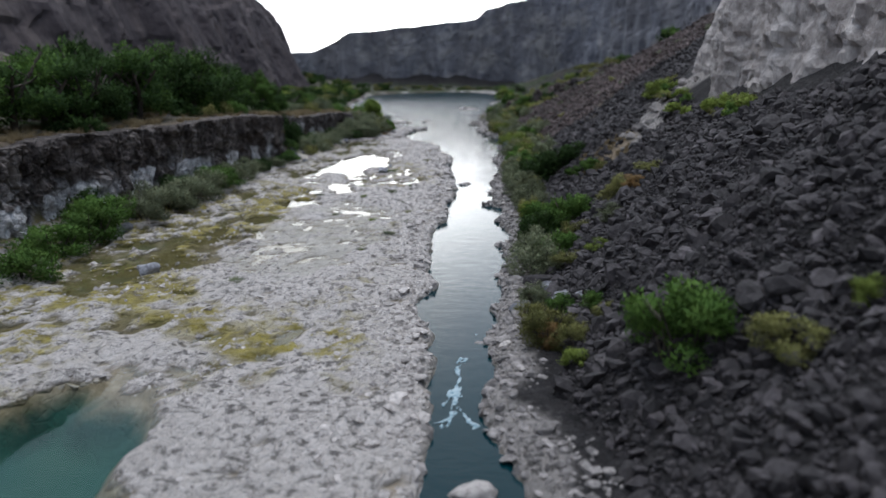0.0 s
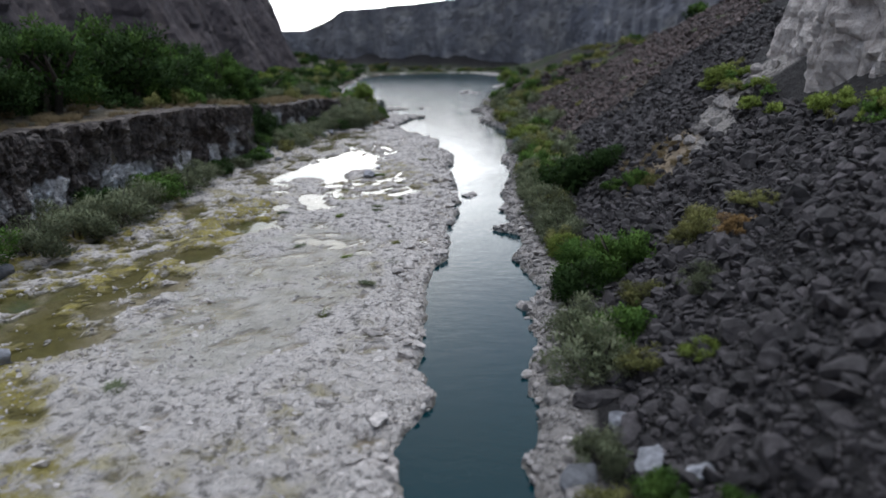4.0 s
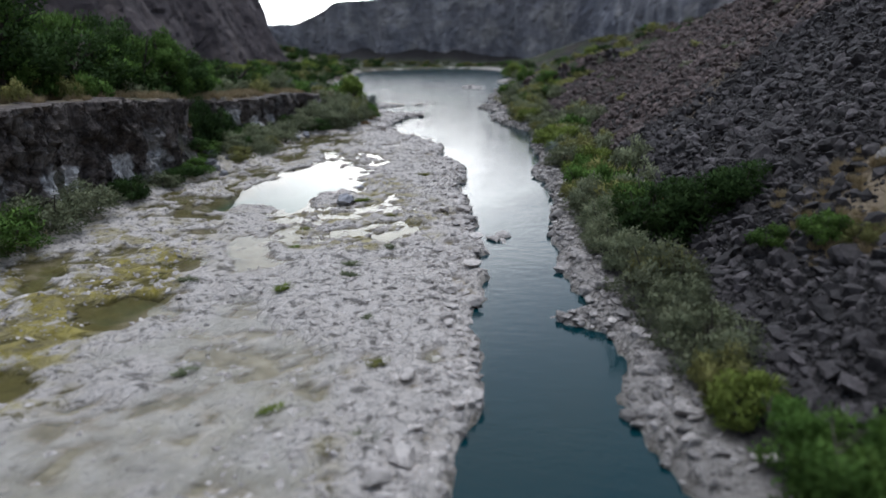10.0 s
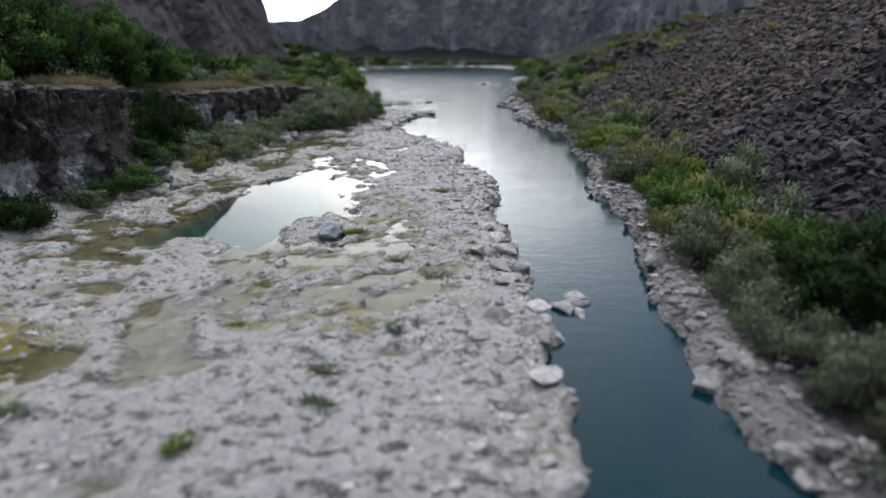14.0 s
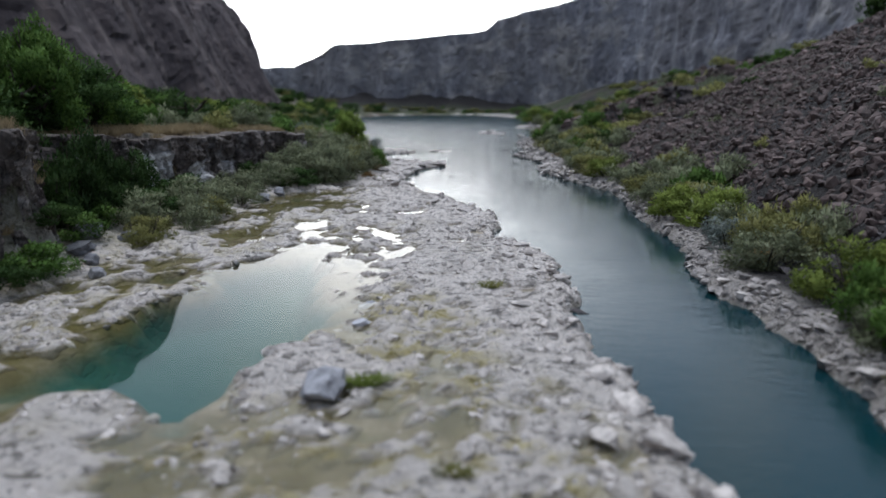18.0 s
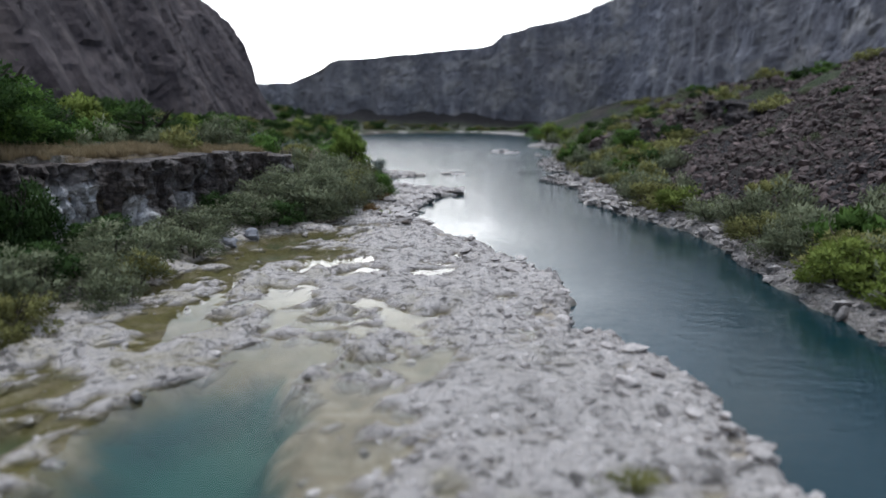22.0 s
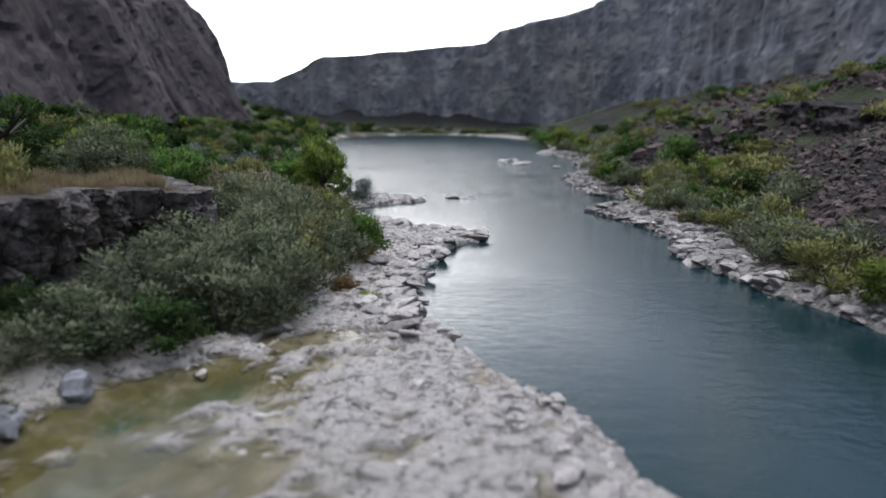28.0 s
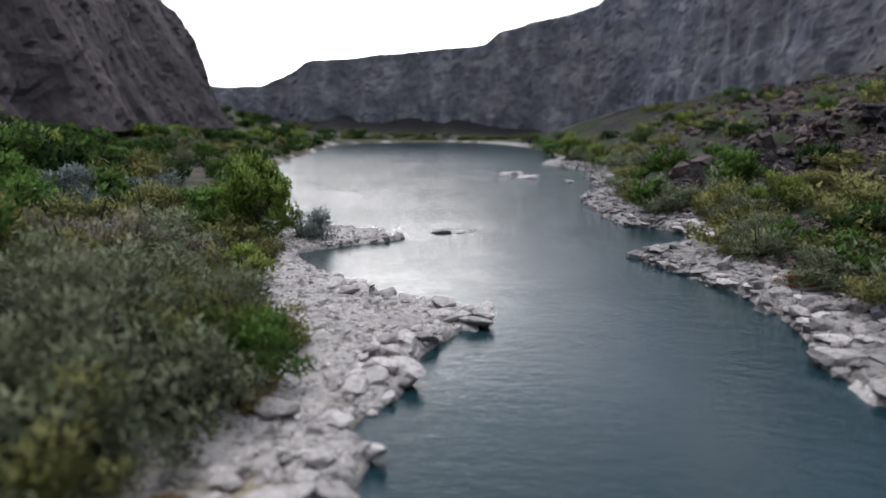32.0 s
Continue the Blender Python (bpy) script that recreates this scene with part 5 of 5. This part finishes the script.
# brush along the left edge of the shelf, below the wall
for x, y, r, h, kind in [
        (-36.7, 46.0, 2.4, 2.6, "green"), (-38.6, 50.8, 2.6, 3.2, "green"), (-38.8, 55.6, 2.6, 3.8, "green"), (-40.8, 60.0, 2.8, 3.6, "green"), (-39.8, 65.4, 2.8, 3.6, "sage"), (-40.6, 70.2, 3.0, 3.8, "sage"), (-39.6, 74.2, 3.2, 4.0, "sage"),
        (-40.2, 79.0, 3.0, 3.6, "sage"), (-41.0, 84.0, 3.0, 3.2, "green"), (-41.0, 88.6, 3.0, 3.2, "sage"), (-42.0, 93.6, 2.4, 2.6, "sage"), (-42.2, 98.8, 2.0, 2.2, "dark"), (-43.2, 112.0, 1.8, 1.8, "green"), (-46.0, 117.6, 2.0, 1.8, "green"), (-42.6, 109.0, 1.5, 1.5, "dark"), (-42.9, 105.4, 1.6, 1.7, "sage"), (-44.6, 115.0, 1.4, 1.3, "dark"), (-46.8, 121.0, 1.8, 2.0, "green"), (-45.6, 126.4, 1.8, 2.2, "dark"), (-46.8, 133.0, 1.8, 2.2, "dark"),
        (-42.2, 120.6, 1.8, 2.2, "olive"), (-44.4, 123.8, 2.2, 2.6, "sage")] + [
        (-42.4, 126.4, 2.0, 2.4, "sage"), (-44.2, 130.4, 2.4, 2.8, "sage"), (-43.0, 129.6, 1.8, 2.2, "olive"), (-45.2, 135.4, 2.4, 2.4, "sage"), (-43.6, 136.8, 2.2, 2.3, "sage"),
        (-45.4, 141.0, 2.5, 2.3, "sage"), (-45.2, 146.4, 2.5, 2.3, "sage"), (-43.2, 148.4, 2.4, 2.4, "dark"), (-41.8, 151.4, 2.8, 3.2, "sage"), (-44.6, 152.6, 2.8, 3.2, "sage"), (-40.6, 154.4, 2.6, 3.8, "sage"), (-43.6, 157.4, 3.0, 3.8, "sage"),
        (-40.6, 158.2, 2.4, 3.6, "olive"), (-41.6, 162.0, 2.8, 4.2, "sage"), (-45.6, 160.4, 2.4, 3.0, "sage"), (-44.6, 165.0, 3.2, 4.6, "sage"), (-41.6, 166.0, 2.4, 3.6, "olive"), (-48.4, 168.6, 2.6, 3.6, "sage"), (-43.4, 170.0, 2.6, 3.8, "sage"),
        (-46.8, 171.4, 2.8, 3.4, "sage"), (-50.0, 172.6, 3.0, 4.4, "olive"), (-45.0, 175.2, 2.2, 3.2, "olive")] + [
        (-48.8, 177.6, 2.6, 2.8, "sage"), (-45.8, 180.6, 1.8, 2.4, "bright"), (-52.6, 178.8, 2.8, 3.2, "grey"), (-51.2, 183.0, 2.6, 2.7, "sage"),
        (-54.0, 186.0, 2.8, 3.0, "sage"), (-47.8, 188.4, 1.6, 2.2, "olive"), (-56.4, 183.0, 3.2, 4.0, "olive"), (-51.0, 189.6, 2.2, 2.4, "olive"), (-58.0, 191.0, 3.4, 4.0, "olive"), (-56.0, 174.0, 3.2, 4.4, "olive"), (-60.0, 180.0, 3.4, 4.4, "green"),
        (-54.6, 196.6, 3.0, 3.6, "green"), (-62.0, 200.0, 3.4, 4.0, "grey"), (-47.9, 197.4, 1.9, 2.9, "grey"), (-53.6, 200.6, 2.0, 3.0, "olive"), (-39.9, 163.6, 1.9, 3.2, "sage"), (-39.5, 167.0, 1.9, 3.2, "green"), (-40.4, 170.4, 1.8, 3.0, "olive"), (-40.8, 160.6, 2.2, 3.6, "sage"), (-42.6, 173.4, 1.8, 2.8, "sage"), (-42.4, 154.6, 2.4, 3.4, "sage"), (-38.6, 165.4, 1.0, 1.0, "rust")] + [
        (-53.0, 168.6, 3.2, 4.8, "green"), (-56.0, 165.0, 3.0, 3.6, "sage"), (-62.0, 172.0, 3.4, 4.6, "bright"), (-66.0, 184.0, 3.6, 5.0, "green"), (-70.0, 192.0, 4.0, 5.6, "green"), (-64.0, 191.0, 3.2, 4.6, "grey"), (-58.6, 198.0, 2.8, 3.2, "green")]:
    grow(x, y, r * 1.1, h, kind, rnd, where="at the edge of the rock shelf", group="brush along the shelf")
# dry and half-dry shrubs among the green
for x, y, r, h, kind in [(8.1, 57.3, 1.5, 1.2, "rust"), (7.0, 61.4, 1.3, 1.9, "olive"), (9.4, 58.6, 1.1, 1.0, "olive"), (1.5, 36.8, 0.9, 1.5, "rust"), (-15.8, 184.0, 1.2, 0.9, "rust"), (-5.6, 118.6, 0.9, 0.9, "rust"), (-3.6, 128.8, 1.1, 1.2, "rust"), (0.4, 92.0, 1.0, 1.8, "rust")]:
    grow(x, y, r, h, kind, rnd, where="among the rocks below the talus", group="dry shrubs")
for x, y, r, h, kind in [(-38.0, 159.0, 0.9, 0.8, "rust"), (-55.8, 174.8, 1.4, 3.6, "rust"), (-54.4, 176.2, 1.5, 3.4, "bright"), (-49.8, 175.6, 2.2, 4.0, "taupe"), (-47.6, 178.4, 2.0, 3.2, "taupe"), (-51.6, 179.4, 2.0, 3.6, "taupe"), (-52.2, 174.6, 2.0, 4.2, "taupe"), (-46.4, 168.2, 1.6, 3.8, "taupe")]:
    grow(x, y, r, h, kind, rnd, where="in the brush behind the rock shelf", group="dry shrubs")
grow(-50.6, 194.0, 3.3, 7.4, "fresh", rnd, SPIT_TREE, "tree", "standing over the brush at the spit", "trees at the spit")
grow(-58.0, 206.0, 3.2, 5.6, "green", rnd, TREE, "tree", "standing over the brush at the spit", "trees at the spit")

# trees and bushes on the bench above the wall, and the slope behind
for i in range(92):
    y = rnd.uniform(50, 138)
    x = -50.0 - rnd.uniform(0, 30) - 4 * max(0, (y - 110) / 20)
    grow(x, y, rnd.uniform(3.6, 5.4), rnd.uniform(8.0, 12.5) * float(np.interp(y, [100, 112, 126, 134], [1.0, 0.8, 0.68, 0.5])), rnd.choice(("green", "dark", "green", "dark", "dark")), rnd, TREE, "tree", "on the bench above the basalt wall", "trees on the bench")
for i in range(30):
    y = 112 + 34 * (i + rnd.random()) / 30
    x = -53.0 - rnd.uniform(0, 16) - 0.2 * max(0, y - 125)
    grow(x, y, rnd.uniform(2.6, 4.0), float(np.interp(y, [112, 130, 140, 148], [11.0, 8.6, 5.6, 3.0])) * rnd.uniform(0.85, 1.15), rnd.choice(("green", "green", "dark")), rnd, ROUND, "tree", "crowding the bench above the basalt wall", "trees on the bench")
spots = []
for i in range(40):
    y = rnd.uniform(60, 165)
    x = float(side(y, WALL_LINE)) - rnd.uniform(2.5, 16)
    spots.append((x, y, rnd.uniform(1.2, 2.6), rnd.uniform(1.2, 2.6), rnd.choice(("green", "dark", "sage", "dark", "olive")), LOW))
thicket("brush", spots, "on the bench above the basalt wall", "brush")
spots = []
for i in range(95):
    y = rnd.uniform(135, 400)
    lx = float(np.interp(y, [135, 165, 205, 262, 315, 375, 420], [-62, -62, -66, -86, -100, -110, -120]))
    inlet = 205 < y < 330
    x = lx - (6 if inlet else 0) - rnd.uniform(0, 28 if y < 330 else 18)
    r, h, kind = rnd.uniform(3.0, 5.6), rnd.uniform(3.2, 6.5) * (0.7 if inlet else 1), rnd.choice(("green", "dark", "green", "bright", "olive", "dark"))
    if i % 3:
        spots.append((x, y, r, h, kind, SPREAD))
    else:
        grow(x, y, r, h, kind, rnd, TREE, "tree", "on the slope below the brown cliff", "trees on the slope")
thicket("brush", spots, "on the slope below the brown cliff", "brush")

spots = []
for i in range(120):
    y = rnd.uniform(118, 360)
    x = float(np.interp(y, [118, 165, 205, 262, 315, 375], [-62, -60, -70, -90, -106, -120])) - rnd.uniform(0, 30 if y < 300 else 14)
    spots.append((x, y, rnd.uniform(2.2, 4.4), rnd.uniform(1.6, 4.2), rnd.choice(("green", "dark", "dark", "olive", "dark", "sage")), LOW))
thicket("brush", spots, "covering the slope below the brown cliff", "brush")

# tufts of grass rooted in joints of the shelf
def tuft_mesh(seed):
    rng = np.random.default_rng(seed)
    n = 260
    a, r = rng.uniform(0, 2 * np.pi, n), 0.55 * rng.uniform(0, 1, n) ** 0.7
    p = np.stack([r * np.cos(a), r * np.sin(a) * 0.7, np.zeros(n)], -1)
    lean = np.stack([np.cos(a), np.sin(a), np.zeros(n)], -1) * rng.uniform(0.1, 0.7, n)[:, None] + rng.normal(0, 0.15, (n, 3))
    tip = p + (lean + (0, 0, 1)) * rng.uniform(0.25, 0.75, n)[:, None]
    sd = np.stack([-np.sin(a), np.cos(a), np.zeros(n)], -1) * 0.035
    me = bpy.data.meshes.new("blades")
    fill_mesh(me, np.stack([p - sd, tip, p + sd], 1).reshape(-1, 3), np.arange(n * 3).reshape(-1, 3))
    return me


TUFTS = [tuft_mesh(i) for i in range(3)]
for me, kind in zip(TUFTS, ("bright", "olive", "sage")):
    me.materials.append(LEAF[kind])


def tuft(x, y, s, rnd):
    ob = new("grass_tuft", TUFTS[rnd.randrange(3)])
    ob.matrix_world = pose(x, y, float(height(x, y)[0]) - 0.03, 0, 0, rnd.uniform(0, 360)) @ Matrix.Diagonal((s * 1.7, s * 1.3, s * 0.5, 1))
    tagged(ob, "yellow-green tuft of grass rooted in a joint of the shelf", "grass tuft", "tufts on the shelf")


for x, y, s in [(-22.6, 101.4, 0.75), (-20.6, 46.6, 0.7), (-17.8, 82.0, 0.7), (-20.6, 79.6, 0.6), (-13.2, 62.0, 0.6), (-12.6, 66.6, 0.65), (-14.4, 57.0, 0.6), (-19.8, 113.6, 0.8), (-17.0, 88.0, 0.5), (-21.8, 92.0, 0.6), (-26.4, 80.4, 0.6),
                (-13.6, 72.0, 0.5), (-15.2, 76.0, 0.5), (-21.0, 70.4, 0.5), (-24.2, 92.6, 0.55), (-19.0, 96.4, 0.5), (-16.4, 68.0, 0.5), (-23.2, 87.6, 0.55), (-18.4, 84.6, 0.6), (-36.4, 157.6, 0.7), (-39.2, 173.6, 0.6)]:
    tuft(x, y, s, rnd)

# dry grass along the rim of the wall and in pockets of the slope
def grass_field(name, x, y, size, seed, kind, label):
    rng = np.random.default_rng(seed)
    co = np.empty(len(TUFTS[0].vertices) * 3, np.float32)
    TUFTS[0].vertices.foreach_get("co", co)
    co = co.reshape(-1, 3)[:360]
    a = rng.uniform(0, 6.28, len(x))[:, None]
    c, s = np.cos(a) * size[:, None], np.sin(a) * size[:, None]
    z = height(x, y)[:, None] - 0.03
    q = np.stack([co[:, 0] * c - co[:, 1] * s + x[:, None], co[:, 0] * s + co[:, 1] * c + y[:, None], co[:, 2] * size[:, None] * 0.9 + z], -1).reshape(-1, 3)
    me = bpy.data.meshes.new(name)
    fill_mesh(me, q, np.arange(len(q)).reshape(-1, 3))
    me.materials.append(LEAF[kind])
    tagged(new(name, me), label, "grass", kind="stuff")


rng = np.random.default_rng(91)
gy = np.r_[rng.uniform(45, 166, 420), rng.uniform(112, 166, 420)]
gx = side(gy, WALL_LINE) - 1.0 - rng.uniform(0, 8, 840) ** 1.1 * np.r_[np.ones(420), np.full(420, 0.5)]
grass_field("dry_grass", gx, gy, rng.uniform(0.5, 1.3, 840), 92, "straw", "dry straw-coloured grass along the rim of the basalt wall")
gx, gy = rng.uniform(4.5, 9.5, 90), rng.uniform(78, 86, 90)
grass_field("dry_grass", gx, gy, rng.uniform(0.4, 0.8, 90), 93, "straw", "dry straw-coloured grass on the sandy patch of the talus")

# ivy-like growth against the recess of the basalt wall, and in its joints
for x, y, r, h, kind in [(-47.2, 118.8, 2.0, 5.4, "ivy"), (-48.4, 121.6, 2.2, 6.6, "ivy"), (-49.2, 124.4, 2.2, 6.4, "ivy"), (-49.4, 127.2, 2.1, 5.8, "ivy"), (-49.4, 129.6, 1.9, 4.4, "ivy"), (-46.4, 123.0, 1.8, 2.8, "dark"), (-43.4, 62.0, 1.9, 3.4, "dark"),
                         (-43.0, 76.6, 1.7, 3.0, "dark"), (-42.6, 100.0, 1.6, 2.6, "dark"), (-42.8, 88.0, 1.6, 2.4, "green"), (-47.4, 147.6, 1.7, 2.2, "dark"), (-42.6, 107.0, 1.2, 1.7, "dark")]:
    grow(x, y, r, h, kind, rnd, where="climbing the foot of the basalt wall", group="growth against the wall")
# green pockets at the foot of the pale cliff band
spots = []
for i in range(26):
    y = rnd.uniform(60, 94)
    x = float(np.interp(y, [60, 76, 89, 94], [17.4, 15.8, 15.4, 16])) - rnd.uniform(0.2, 2.0)
    spots.append((x, y, rnd.uniform(0.8, 1.5), rnd.uniform(0.7, 1.2), rnd.choice(("green", "olive", "bright", "green", "bright")), LOW))
thicket("brush", spots, "at the foot of the pale cliff", "brush")
# scrub on the talus farther up the river
spots = []
for i in range(16):
    y = rnd.uniform(120, 215)
    x = float(side(y, RIGHT_BANK + RIGHT_BANK_UP)) + rnd.uniform(12, 34)
    spots.append((x, y, rnd.uniform(0.8, 1.7), rnd.uniform(0.6, 1.3), rnd.choice(("olive", "olive", "sage", "sage", "dark")), LOW))
thicket("brush", spots, "on the dark talus", "brush")
# brush down to the water on the far left bank, and in the gap behind the brown cliff
spots = []
for i in range(64):
    y = rnd.uniform(212, 430)
    x = float(side(y, LEFT_BANK_UP)) - rnd.uniform(1.5, 13)
    spots.append((x, y, rnd.uniform(1.8, 3.6), rnd.uniform(1.6, 3.6), rnd.choice(("dark", "green", "sage", "dark", "olive")), LOW))
for i in range(40):
    x, y = rnd.uniform(-190, -122), rnd.uniform(425, 505)
    spots.append((x, y, rnd.uniform(3.5, 6.0), rnd.uniform(2.5, 4.5), rnd.choice(("dark", "green", "dark", "olive")), LOW))
thicket("brush", spots, "along the far left bank", "brush")
# dark thicket along the far shore, under the cliff of the bend
spots = []
for i in range(70):
    x = rnd.uniform(-165, -40)
    y = 495 + rnd.uniform(0, 8)
    spots.append((x, y, rnd.uniform(2.0, 4.5), rnd.uniform(1.0, 2.4), rnd.choice(("olive", "green", "olive", "sage")), LOW))
thicket("brush", spots, "on the far shore below the cliff", "brush")
